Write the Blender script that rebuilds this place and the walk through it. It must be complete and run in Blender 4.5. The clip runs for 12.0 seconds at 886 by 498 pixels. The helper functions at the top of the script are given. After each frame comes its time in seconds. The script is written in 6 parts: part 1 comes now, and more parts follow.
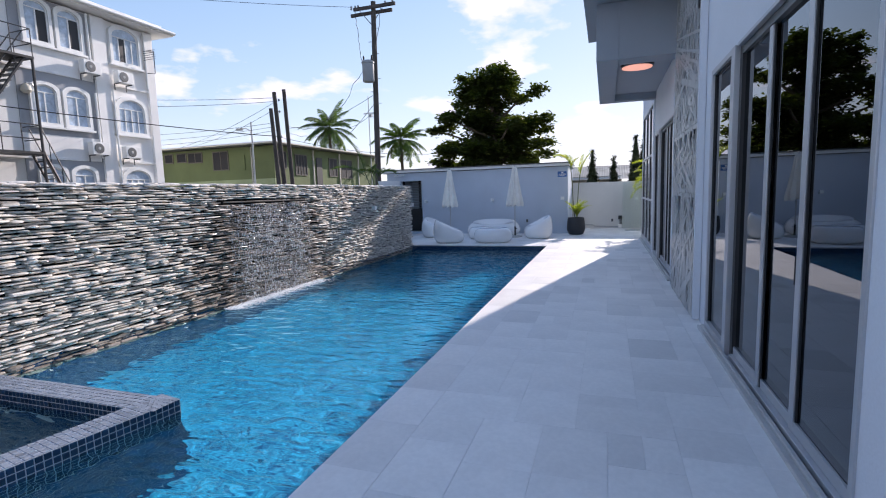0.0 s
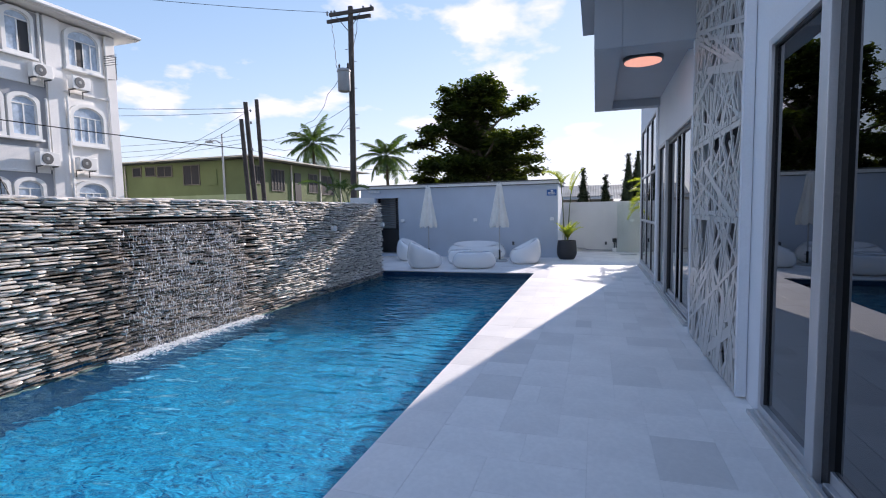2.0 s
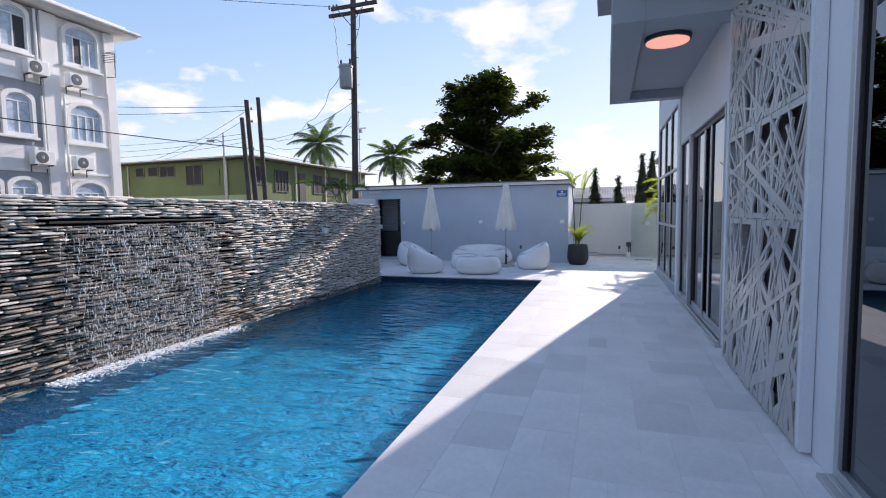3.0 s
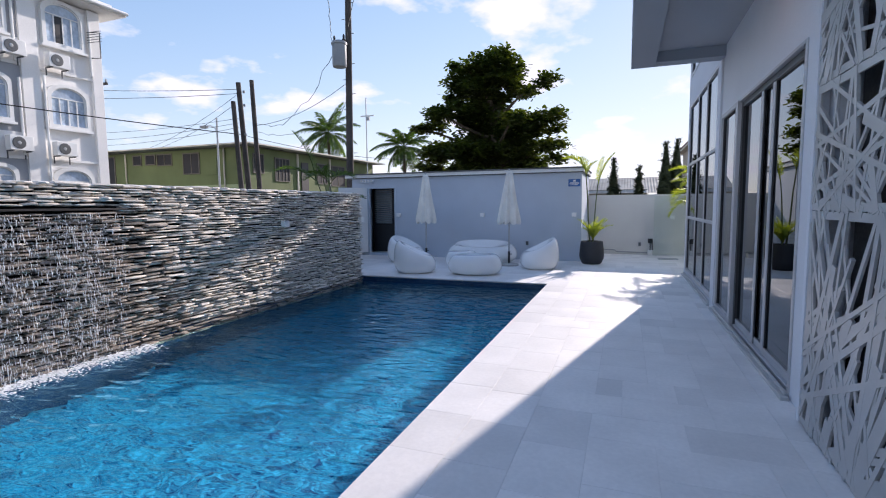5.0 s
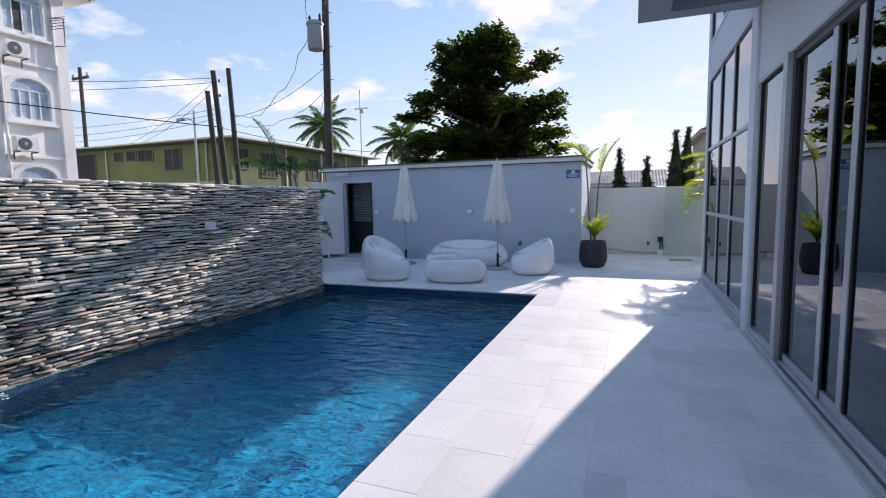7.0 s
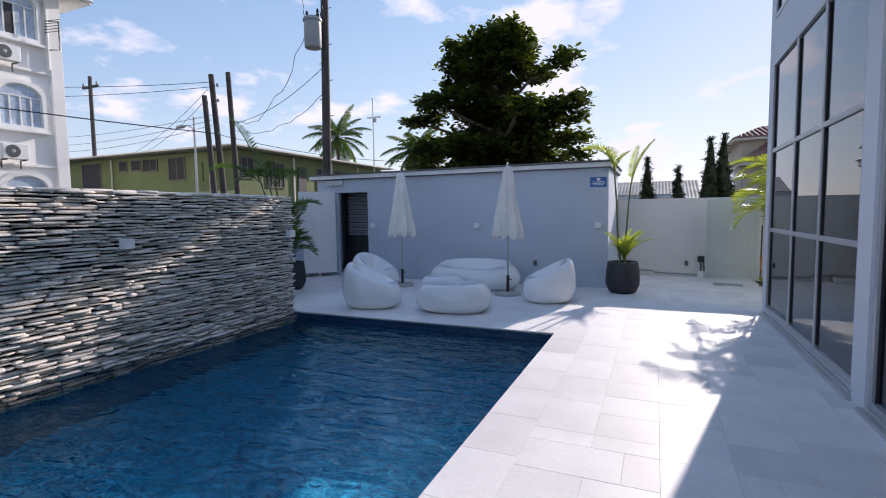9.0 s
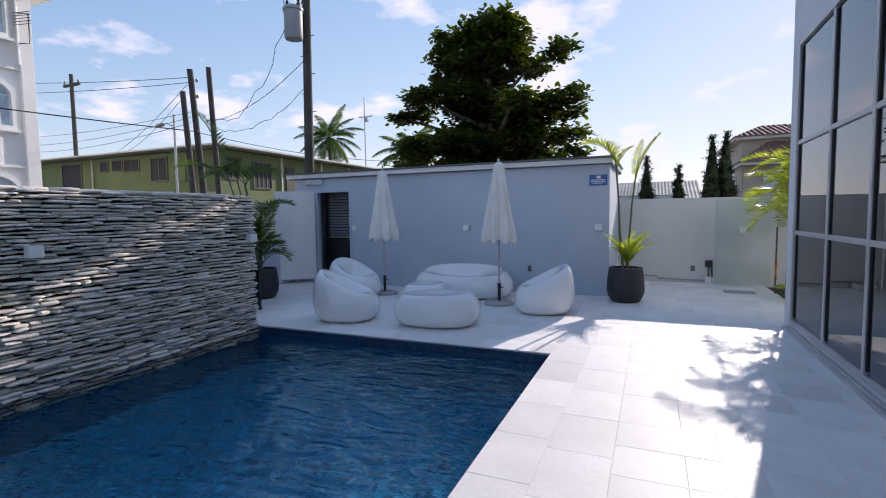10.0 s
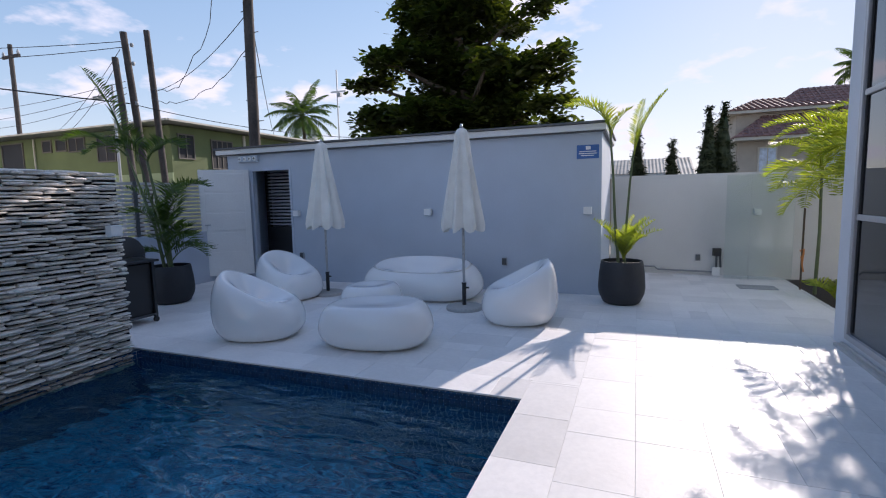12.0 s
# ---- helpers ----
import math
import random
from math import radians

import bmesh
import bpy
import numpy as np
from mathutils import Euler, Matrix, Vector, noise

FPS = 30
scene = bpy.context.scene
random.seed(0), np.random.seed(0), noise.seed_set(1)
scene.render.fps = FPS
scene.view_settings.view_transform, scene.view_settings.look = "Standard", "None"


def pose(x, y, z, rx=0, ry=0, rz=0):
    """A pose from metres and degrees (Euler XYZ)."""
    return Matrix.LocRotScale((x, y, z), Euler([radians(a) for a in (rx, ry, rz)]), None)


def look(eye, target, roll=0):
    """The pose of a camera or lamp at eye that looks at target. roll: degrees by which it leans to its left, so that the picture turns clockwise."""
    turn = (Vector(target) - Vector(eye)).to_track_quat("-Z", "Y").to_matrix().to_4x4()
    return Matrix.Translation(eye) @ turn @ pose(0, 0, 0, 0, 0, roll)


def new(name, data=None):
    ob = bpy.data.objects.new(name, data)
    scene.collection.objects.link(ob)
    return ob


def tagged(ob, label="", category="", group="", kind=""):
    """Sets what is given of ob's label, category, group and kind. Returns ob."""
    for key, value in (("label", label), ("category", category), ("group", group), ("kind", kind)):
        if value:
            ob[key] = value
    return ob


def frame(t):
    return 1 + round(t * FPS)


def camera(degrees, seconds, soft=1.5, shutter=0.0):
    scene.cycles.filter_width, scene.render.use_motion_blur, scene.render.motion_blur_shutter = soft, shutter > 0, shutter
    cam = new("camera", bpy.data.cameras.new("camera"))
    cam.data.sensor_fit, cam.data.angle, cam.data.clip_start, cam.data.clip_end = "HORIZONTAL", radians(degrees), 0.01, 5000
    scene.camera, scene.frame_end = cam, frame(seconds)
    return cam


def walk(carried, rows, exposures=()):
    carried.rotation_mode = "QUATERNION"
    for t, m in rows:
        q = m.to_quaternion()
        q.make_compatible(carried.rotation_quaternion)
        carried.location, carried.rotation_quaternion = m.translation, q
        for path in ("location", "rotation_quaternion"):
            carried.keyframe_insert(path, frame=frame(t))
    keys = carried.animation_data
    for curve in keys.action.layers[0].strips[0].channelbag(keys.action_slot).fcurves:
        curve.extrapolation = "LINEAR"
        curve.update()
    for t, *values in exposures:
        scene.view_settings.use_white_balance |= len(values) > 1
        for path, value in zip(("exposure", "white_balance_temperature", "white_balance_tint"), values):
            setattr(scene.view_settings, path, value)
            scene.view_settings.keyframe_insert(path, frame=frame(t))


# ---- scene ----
cam = camera(84.5, 12.0, soft=1.1)
METRES, EYE, TILT, LEAN, TURN = 10.8, 1.62, 0.0, 0.0, 18.6
ROWS = [
    (0.0, 0.0, 0.0, 0.0, -0.2, -6.59, 1.74),
    (0.5, 0.0124, 0.04, -0.0003, -0.55, -6.04, 1.38),
    (1.0, 0.0243, 0.0812, 0.0008, -0.97, -5.47, 1.13),
    (1.5, 0.031, 0.1221, 0.0012, -1.35, -4.9, 1.09),
    (2.0, 0.0408, 0.1635, 0.0007, -1.3, -4.49, 1.09),
    (2.5, 0.0494, 0.204, -0.0005, -0.86, -4.27, 1.02),
    (3.0, 0.0612, 0.2435, -0.0006, -0.14, -4.24, 0.85),
    (5.0, 0.1162, 0.4024, -0.0034, 1.88, -5.15, 0.51),
    (5.5, 0.1294, 0.4401, -0.004, 1.91, -5.44, 0.63),
    (6.0, 0.1442, 0.4774, -0.0043, 1.91, -5.68, 0.78),
    (6.5, 0.1544, 0.5162, -0.0049, 2.01, -5.73, 0.93),
    (7.0, 0.1688, 0.5551, -0.0045, 2.58, -5.63, 0.99),
    (7.5, 0.1774, 0.5945, -0.0059, 3.5, -5.31, 0.97),
    (9.5, 0.2025, 0.7561, -0.0044, 4.99, -4.02, 0.68),
    (10.0, 0.2085, 0.7984, -0.0058, 4.5, -3.99, 0.81),
    (10.5, 0.2168, 0.8403, -0.0067, 4.04, -4.28, 0.94),
    (11.0, 0.2256, 0.8823, -0.0062, 3.61, -4.89, 1.07),
    (11.5, 0.2331, 0.9235, -0.0056, 3.21, -5.59, 1.2),
    (12.0, 0.2432, 0.9665, -0.0062, 2.96, -6.2, 1.29),
]
EXPOSURES = [(0.0, 0.92, 6150, 22), (6.0, 0.86, 6170, 22), (9.0, 0.76, 6220, 22), (12.0, 0.74, 6220, 22)]
walk(cam, [(t, pose(0, 0, EYE, TILT, LEAN, TURN) @ pose(METRES * x, METRES * y, METRES * z, 90 + pitch, roll, yaw)) for t, x, y, z, yaw, pitch, roll in ROWS],
     exposures=EXPOSURES)

SUN_AZ, SUN_EL = 13.5, 21.9   # degrees from +y towards +x, above the horizon
world = bpy.data.worlds.new("world")
scene.world = world
world.use_nodes = True


def build_sky():
    nt = world.node_tree
    nt.nodes.clear()
    N, L = nt.nodes.new, nt.links.new
    out, bg = N("ShaderNodeOutputWorld"), N("ShaderNodeBackground")
    sky = N("ShaderNodeTexSky")
    sky.sky_type = "NISHITA"
    sky.sun_disc = False
    sky.sun_elevation, sky.sun_rotation = radians(SUN_EL), radians(SUN_AZ)
    sky.air_density, sky.dust_density, sky.ozone_density = 1.0, 0.05, 2.2
    co = N("ShaderNodeTexCoord")
    # cumulus: noise on a stretched dome, thinning out overhead
    sep = N("ShaderNodeSeparateXYZ")
    L(co.outputs["Generated"], sep.inputs[0])
    zz = N("ShaderNodeMath"); zz.operation = "ADD"; zz.inputs[1].default_value = 0.22
    L(sep.outputs["Z"], zz.inputs[0])
    div = N("ShaderNodeVectorMath"); div.operation = "DIVIDE"
    comb = N("ShaderNodeCombineXYZ")
    for i in range(3):
        L(zz.outputs[0], comb.inputs[i])
    L(co.outputs["Generated"], div.inputs[0]); L(comb.outputs[0], div.inputs[1])
    mp = N("ShaderNodeMapping")
    mp.inputs["Location"].default_value = CLOUD_SHIFT
    mp.inputs["Scale"].default_value = (1.0, 1.0, 1.25)
    L(div.outputs[0], mp.inputs["Vector"])
    big = N("ShaderNodeTexNoise"); big.inputs["Scale"].default_value = 2.3; big.inputs["Detail"].default_value = 7.0
    big.inputs["Roughness"].default_value = 0.52
    L(mp.outputs[0], big.inputs["Vector"])
    ramp = N("ShaderNodeValToRGB")
    ramp.color_ramp.elements[0].position, ramp.color_ramp.elements[1].position = 0.555, 0.635
    L(big.outputs["Fac"], ramp.inputs[0])
    # milky haze: evens out the glare round the sun
    def vec(op, a, value):
        q = N("ShaderNodeVectorMath"); q.operation = op
        if value is None:
            L(a[0], q.inputs[0]); L(a[1], q.inputs[1])
        else:
            L(a, q.inputs[0]); q.inputs[1].default_value = (value,) * 3
        return q.outputs[0]
    den = vec("ADD", vec("MULTIPLY", sky.outputs[0], 1 / HAZE), 1.0)
    even = vec("DIVIDE", (vec("MULTIPLY", sky.outputs[0], 1.7), den), None)
    sat = N("ShaderNodeHueSaturation")
    sat.inputs["Hue"].default_value, sat.inputs["Saturation"].default_value = 0.505, 1.2
    L(even, sat.inputs["Color"])
    mix = N("ShaderNodeMixRGB")
    mix.inputs["Color2"].default_value = (*CLOUD, 1)
    L(ramp.outputs[0], mix.inputs["Fac"]); L(sat.outputs[0], mix.inputs["Color1"])
    L(mix.outputs[0], bg.inputs["Color"])
    bg.inputs["Strength"].default_value = SKY
    L(bg.outputs[0], out.inputs["Surface"])


SKY, HAZE, CLOUD, CLOUD_SHIFT = 0.138, 3.5, (4.1, 4.1, 4.35), (0.3, 1.2, 0.4)
build_sky()
sun = new("sun", bpy.data.lights.new("sun", "SUN"))
sun.data.energy, sun.data.angle, sun.data.color = 3.4, radians(0.53), (1.0, 0.91, 0.77)
_az, _el = radians(SUN_AZ), radians(SUN_EL)
sun.matrix_world = look((math.sin(_az) * math.cos(_el) * 60, math.cos(_az) * math.cos(_el) * 60, math.sin(_el) * 60), (0, 0, 0))


# ---- mesh helpers ----
def box(bm, x0, y0, z0, x1, y1, z1, m=None):
    vs = [bm.verts.new(p) for p in ((x0, y0, z0), (x1, y0, z0), (x1, y1, z0), (x0, y1, z0), (x0, y0, z1), (x1, y0, z1), (x1, y1, z1), (x0, y1, z1))]
    if m is not None:
        for v in vs:
            v.co = m @ v.co
    for f in ((3, 2, 1, 0), (4, 5, 6, 7), (0, 1, 5, 4), (1, 2, 6, 5), (2, 3, 7, 6), (3, 0, 4, 7)):
        bm.faces.new([vs[i] for i in f])
    return vs


def boxes(rows, bevel=0.0):
    bm = bmesh.new()
    for r in rows:
        box(bm, *r)
    if bevel:
        bmesh.ops.bevel(bm, geom=list(bm.edges), offset=bevel, segments=2, affect="EDGES", profile=0.5)
    return bm


def tube(bm, pts, radii, sides=10, caps=True):
    """A tube through points, with a radius at each."""
    pts = [Vector(p) for p in pts]
    rings = []
    ref = Vector((0.13, 0.31, 0.94))
    for i, p in enumerate(pts):
        d = (pts[min(i + 1, len(pts) - 1)] - pts[max(i - 1, 0)]).normalized()
        u = d.cross(ref if abs(d.dot(ref)) < 0.98 else Vector((1, 0, 0))).normalized()
        w = d.cross(u)
        r = radii[i] if isinstance(radii, (list, tuple)) else radii
        rings.append([bm.verts.new(p + r * (math.cos(a) * u + math.sin(a) * w)) for a in (2 * math.pi * k / sides for k in range(sides))])
    for a, b in zip(rings, rings[1:]):
        for k in range(sides):
            bm.faces.new((a[k], a[(k + 1) % sides], b[(k + 1) % sides], b[k]))
    if caps:
        bm.faces.new(list(reversed(rings[0])))
        bm.faces.new(rings[-1])
    return bm


def lathe(bm, prof, sides=32, centre=(0, 0, 0)):
    """A turned shape from (radius, height) pairs, bottom to top."""
    rings = []
    for r, z in prof:
        rings.append([bm.verts.new((centre[0] + r * math.cos(a), centre[1] + r * math.sin(a), centre[2] + z)) for a in (2 * math.pi * k / sides for k in range(sides))])
    for a, b in zip(rings, rings[1:]):
        for k in range(sides):
            bm.faces.new((a[k], a[(k + 1) % sides], b[(k + 1) % sides], b[k]))
    bm.faces.new(list(reversed(rings[0])))
    bm.faces.new(rings[-1])
    return bm


def part(name, bm, material, parent=None, label="", smooth=False, at=None, sharp=True):
    if len(bm.faces) > 1:
        bmesh.ops.recalc_face_normals(bm, faces=bm.faces)
    me = bpy.data.meshes.new(name)
    bm.to_mesh(me)
    bm.free()
    me.materials.append(material)
    if smooth:
        me.shade_smooth()
        if sharp:
            me.set_sharp_from_angle(angle=radians(40))
    ob = new(name, me)
    if parent is not None:
        ob.parent = parent
    if at is not None:
        ob.matrix_basis = at if isinstance(at, Matrix) else Matrix.Translation(at)
    if label:
        tagged(ob, label)
    return ob


def thing(name, at, label, category, group=""):
    ob = new(name)
    ob.matrix_basis = at if isinstance(at, Matrix) else Matrix.Translation(at)
    return tagged(ob, label, category, group)


def struct(name, bm, material, label, smooth=False):
    return tagged(part(name, bm, material, smooth=smooth), label, kind="structure")


# ---- materials ----
def surface(name, colour, rough=0.6, metal=0.0, grain=40.0, spread=0.12, stain=1.2, stains=0.12, bump=0.15, tone=0.0, island=0.0, spec=0.5, coat=0.0, dark=None):
    """A solid surface: fine grain, broad stains, relief, and a tone that may differ from piece to piece (tone) or island to island (island)."""
    m = bpy.data.materials.new(name)
    m.use_nodes = True
    nt = m.node_tree
    b = nt.nodes["Principled BSDF"]
    N, L = nt.nodes.new, nt.links.new
    co = N("ShaderNodeTexCoord")
    fine, broad = N("ShaderNodeTexNoise"), N("ShaderNodeTexNoise")
    fine.inputs["Scale"].default_value, fine.inputs["Detail"].default_value = grain, 5
    broad.inputs["Scale"].default_value, broad.inputs["Detail"].default_value = stain, 4
    for t in (fine, broad):
        L(co.outputs["Object"], t.inputs["Vector"])
    def ranged(socket, lo, hi):
        r = N("ShaderNodeMapRange")
        r.inputs["From Min"].default_value, r.inputs["From Max"].default_value = 0.3, 0.7
        r.inputs["To Min"].default_value, r.inputs["To Max"].default_value = lo, hi
        L(socket, r.inputs["Value"])
        return r.outputs[0]
    def times(a, c):
        q = N("ShaderNodeMath"); q.operation = "MULTIPLY"
        L(a, q.inputs[0]); L(c, q.inputs[1])
        return q.outputs[0]
    f = times(ranged(fine.outputs["Fac"], 1 - spread, 1 + spread), ranged(broad.outputs["Fac"], 1 - stains, 1 + stains))
    if tone:
        oi = N("ShaderNodeObjectInfo")
        r = N("ShaderNodeMapRange"); r.inputs["To Min"].default_value, r.inputs["To Max"].default_value = 1 - tone, 1 + tone * 0.5
        pw = N("ShaderNodeMath"); pw.operation = "POWER"; pw.inputs[1].default_value = 0.4
        L(oi.outputs["Random"], pw.inputs[0]); L(pw.outputs[0], r.inputs["Value"]); f = times(f, r.outputs[0])
    if island:
        ge = N("ShaderNodeNewGeometry")
        r = N("ShaderNodeMapRange"); r.inputs["To Min"].default_value, r.inputs["To Max"].default_value = 1 - island, 1 + island * 0.5
        pw = N("ShaderNodeMath"); pw.operation = "POWER"; pw.inputs[1].default_value = 0.4
        L(ge.outputs["Random Per Island"], pw.inputs[0]); L(pw.outputs[0], r.inputs["Value"]); f = times(f, r.outputs[0])
    mx = N("ShaderNodeMixRGB"); mx.blend_type = "MULTIPLY"; mx.inputs[0].default_value = 1
    mx.inputs[1].default_value = (*colour, 1)
    L(f, mx.inputs[2]); L(mx.outputs[0], b.inputs["Base Color"])
    rr = ranged(fine.outputs["Fac"], max(rough - 0.08, 0.02), min(rough + 0.08, 1))
    L(rr, b.inputs["Roughness"])
    b.inputs["Metallic"].default_value = metal
    b.inputs["Specular IOR Level"].default_value = spec
    b.inputs["Coat Weight"].default_value = coat
    b.inputs["Coat Roughness"].default_value = 0.06
    if bump:
        bp = N("ShaderNodeBump"); bp.inputs["Strength"].default_value = bump; bp.inputs["Distance"].default_value = 0.01
        L(fine.outputs["Fac"], bp.inputs["Height"]); L(bp.outputs[0], b.inputs["Normal"])
    return m


def glass_pane(name, tint, ior=1.9, rough=0.0):
    """Tinted, reflecting pane: gloss by Fresnel over a tinted view through."""
    m = bpy.data.materials.new(name)
    m.use_nodes = True
    nt = m.node_tree
    nt.nodes.clear()
    N, L = nt.nodes.new, nt.links.new
    out, mix, tr, gl, fr = N("ShaderNodeOutputMaterial"), N("ShaderNodeMixShader"), N("ShaderNodeBsdfTransparent"), N("ShaderNodeBsdfGlossy"), N("ShaderNodeFresnel")
    tr.inputs["Color"].default_value = (*tint, 1)
    gl.inputs["Roughness"].default_value = rough
    gl.inputs["Color"].default_value = (0.9, 0.93, 0.97, 1)
    fr.inputs["IOR"].default_value = ior
    L(fr.outputs[0], mix.inputs[0]); L(tr.outputs[0], mix.inputs[1]); L(gl.outputs[0], mix.inputs[2]); L(mix.outputs[0], out.inputs[0])
    return m


def mosaic(name, lo, hi, grout, size=0.05, rough=0.15, caustics=0.0):
    """Square glazed mosaic of mixed tones, with sunk joints, by world position; caustic mottling can be painted into
    the tones.
    """
    m = bpy.data.materials.new(name)
    m.use_nodes = True
    nt = m.node_tree
    b = nt.nodes["Principled BSDF"]
    N, L = nt.nodes.new, nt.links.new
    co = N("ShaderNodeTexCoord")
    sc = N("ShaderNodeVectorMath"); sc.operation = "SCALE"; sc.inputs["Scale"].default_value = 1 / size
    off = N("ShaderNodeVectorMath"); off.operation = "ADD"; off.inputs[1].default_value = (0.013, 0.017, 0.011)
    L(co.outputs["Object"], off.inputs[0]); L(off.outputs[0], sc.inputs[0])
    fl = N("ShaderNodeVectorMath"); fl.operation = "FLOOR"; L(sc.outputs[0], fl.inputs[0])
    fr = N("ShaderNodeVectorMath"); fr.operation = "FRACTION"; L(sc.outputs[0], fr.inputs[0])
    wn = N("ShaderNodeTexWhiteNoise"); wn.noise_dimensions = "3D"; L(fl.outputs[0], wn.inputs["Vector"])
    mx = N("ShaderNodeMixRGB"); mx.inputs[1].default_value, mx.inputs[2].default_value = (*lo, 1), (*hi, 1)
    if caustics:
        # distorted noise paints the bright and dark patches of caustics into the tiles
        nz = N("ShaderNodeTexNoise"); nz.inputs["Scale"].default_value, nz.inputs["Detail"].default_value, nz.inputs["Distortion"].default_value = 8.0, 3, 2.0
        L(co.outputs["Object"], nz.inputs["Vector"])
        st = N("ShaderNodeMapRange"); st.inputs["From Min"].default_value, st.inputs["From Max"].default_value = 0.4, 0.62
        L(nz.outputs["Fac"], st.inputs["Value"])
        av = N("ShaderNodeMixRGB"); av.inputs[0].default_value = caustics
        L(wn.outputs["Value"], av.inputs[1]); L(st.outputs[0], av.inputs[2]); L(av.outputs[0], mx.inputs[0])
    else:
        L(wn.outputs["Value"], mx.inputs[0])
    sep = N("ShaderNodeSeparateXYZ"); L(fr.outputs[0], sep.inputs[0])
    joints = []
    geo = N("ShaderNodeNewGeometry")
    nsep = N("ShaderNodeSeparateXYZ"); L(geo.outputs["True Normal"], nsep.inputs[0])
    for i in range(3):
        g = N("ShaderNodeMath"); g.operation = "LESS_THAN"; g.inputs[1].default_value = 0.07
        L(sep.outputs[i], g.inputs[0])
        ab = N("ShaderNodeMath"); ab.operation = "ABSOLUTE"; L(nsep.outputs[i], ab.inputs[0])
        lt = N("ShaderNodeMath"); lt.operation = "LESS_THAN"; lt.inputs[1].default_value = 0.7; L(ab.outputs[0], lt.inputs[0])
        q = N("ShaderNodeMath"); q.operation = "MULTIPLY"; L(g.outputs[0], q.inputs[0]); L(lt.outputs[0], q.inputs[1])
        joints.append(q.outputs[0])
    a = N("ShaderNodeMath"); a.operation = "MAXIMUM"; L(joints[0], a.inputs[0]); L(joints[1], a.inputs[1])
    c = N("ShaderNodeMath"); c.operation = "MAXIMUM"; L(a.outputs[0], c.inputs[0]); L(joints[2], c.inputs[1])
    gm = N("ShaderNodeMixRGB"); gm.inputs[2].default_value = (*grout, 1)
    L(c.outputs[0], gm.inputs[0]); L(mx.outputs[0], gm.inputs[1]); L(gm.outputs[0], b.inputs["Base Color"])
    b.inputs["Roughness"].default_value = rough
    bp = N("ShaderNodeBump"); bp.invert = True; bp.inputs["Strength"].default_value = 0.5; bp.inputs["Distance"].default_value = 0.004
    L(c.outputs[0], bp.inputs["Height"]); L(bp.outputs[0], b.inputs["Normal"])
    return m


def pool_water():
    m = bpy.data.materials.new("pool_water")
    m.use_nodes = True
    nt = m.node_tree
    nt.nodes.clear()
    N, L = nt.nodes.new, nt.links.new
    out, gl = N("ShaderNodeOutputMaterial"), N("ShaderNodeBsdfGlass")
    gl.inputs["Color"].default_value = (0.62, 0.92, 0.98, 1)
    gl.inputs["IOR"].default_value, gl.inputs["Roughness"].default_value = 1.33, 0.0
    co, mp = N("ShaderNodeTexCoord"), N("ShaderNodeMapping")
    mp.inputs["Scale"].default_value = (0.8, 1.7, 1.0)
    mp.inputs["Rotation"].default_value = (0, 0, radians(20))
    L(co.outputs["Object"], mp.inputs["Vector"])
    a, c = N("ShaderNodeTexNoise"), N("ShaderNodeTexNoise")
    a.inputs["Scale"].default_value, a.inputs["Detail"].default_value, a.inputs["Distortion"].default_value = 3.4, 1, 0.5
    c.inputs["Scale"].default_value, c.inputs["Detail"].default_value, c.inputs["Distortion"].default_value = 10.0, 0, 0.4
    L(mp.outputs[0], a.inputs["Vector"]); L(mp.outputs[0], c.inputs["Vector"])
    b1, b2 = N("ShaderNodeBump"), N("ShaderNodeBump")
    b1.inputs["Strength"].default_value, b1.inputs["Distance"].default_value = 0.9, 0.060
    b2.inputs["Strength"].default_value, b2.inputs["Distance"].default_value = 0.7, 0.007
    L(a.outputs["Fac"], b1.inputs["Height"]); L(c.outputs["Fac"], b2.inputs["Height"])
    L(b1.outputs[0], b2.inputs["Normal"]); L(b2.outputs[0], gl.inputs["Normal"])
    L(gl.outputs[0], out.inputs[0])
    return m


def glow(name, colour, power):
    m = bpy.data.materials.new(name)
    m.use_nodes = True
    b = m.node_tree.nodes["Principled BSDF"]
    b.inputs["Base Color"].default_value = (*colour, 1)
    b.inputs["Emission Color"].default_value = (*colour, 1)
    b.inputs["Emission Strength"].default_value = power
    return m


M_DECK = surface("pale_stone_tile", (0.79, 0.765, 0.735), 0.55, grain=30, spread=0.04, stain=2.2, stains=0.06, bump=0.08, tone=0.16, spec=0.4)
M_DECK_FAR = surface("pale_stone_tiles", (0.79, 0.765, 0.735), 0.55, grain=30, spread=0.04, stain=2.2, stains=0.06, bump=0.08, island=0.13, spec=0.4)
M_GROUT = surface("grout", (0.74, 0.72, 0.69), 0.9, bump=0.2)
M_PLASTER = surface("grey_blue_plaster", (0.48, 0.535, 0.61), 0.7, grain=60, spread=0.03, stain=0.8, stains=0.07, bump=0.12)
M_HOUSE = surface("pale_grey_render", (0.66, 0.69, 0.73), 0.65, grain=60, spread=0.03, stain=0.7, stains=0.06, bump=0.12)
M_CANOPY = surface("slate_grey_render", (0.30, 0.33, 0.37), 0.65, grain=60, spread=0.03, stain=0.7, stains=0.06, bump=0.12)
M_WALL = surface("off_white_render", (0.60, 0.60, 0.58), 0.8, grain=50, spread=0.04, stain=0.9, stains=0.08, bump=0.15)
M_WHITE = surface("white_paint", (0.78, 0.78, 0.76), 0.5, grain=40, spread=0.03, stain=1.5, stains=0.05, bump=0.06)
M_STONE = surface("ledge_stone", (0.70, 0.655, 0.59), 0.6, grain=45, spread=0.16, stain=5, stains=0.14, bump=0.35, island=0.42)
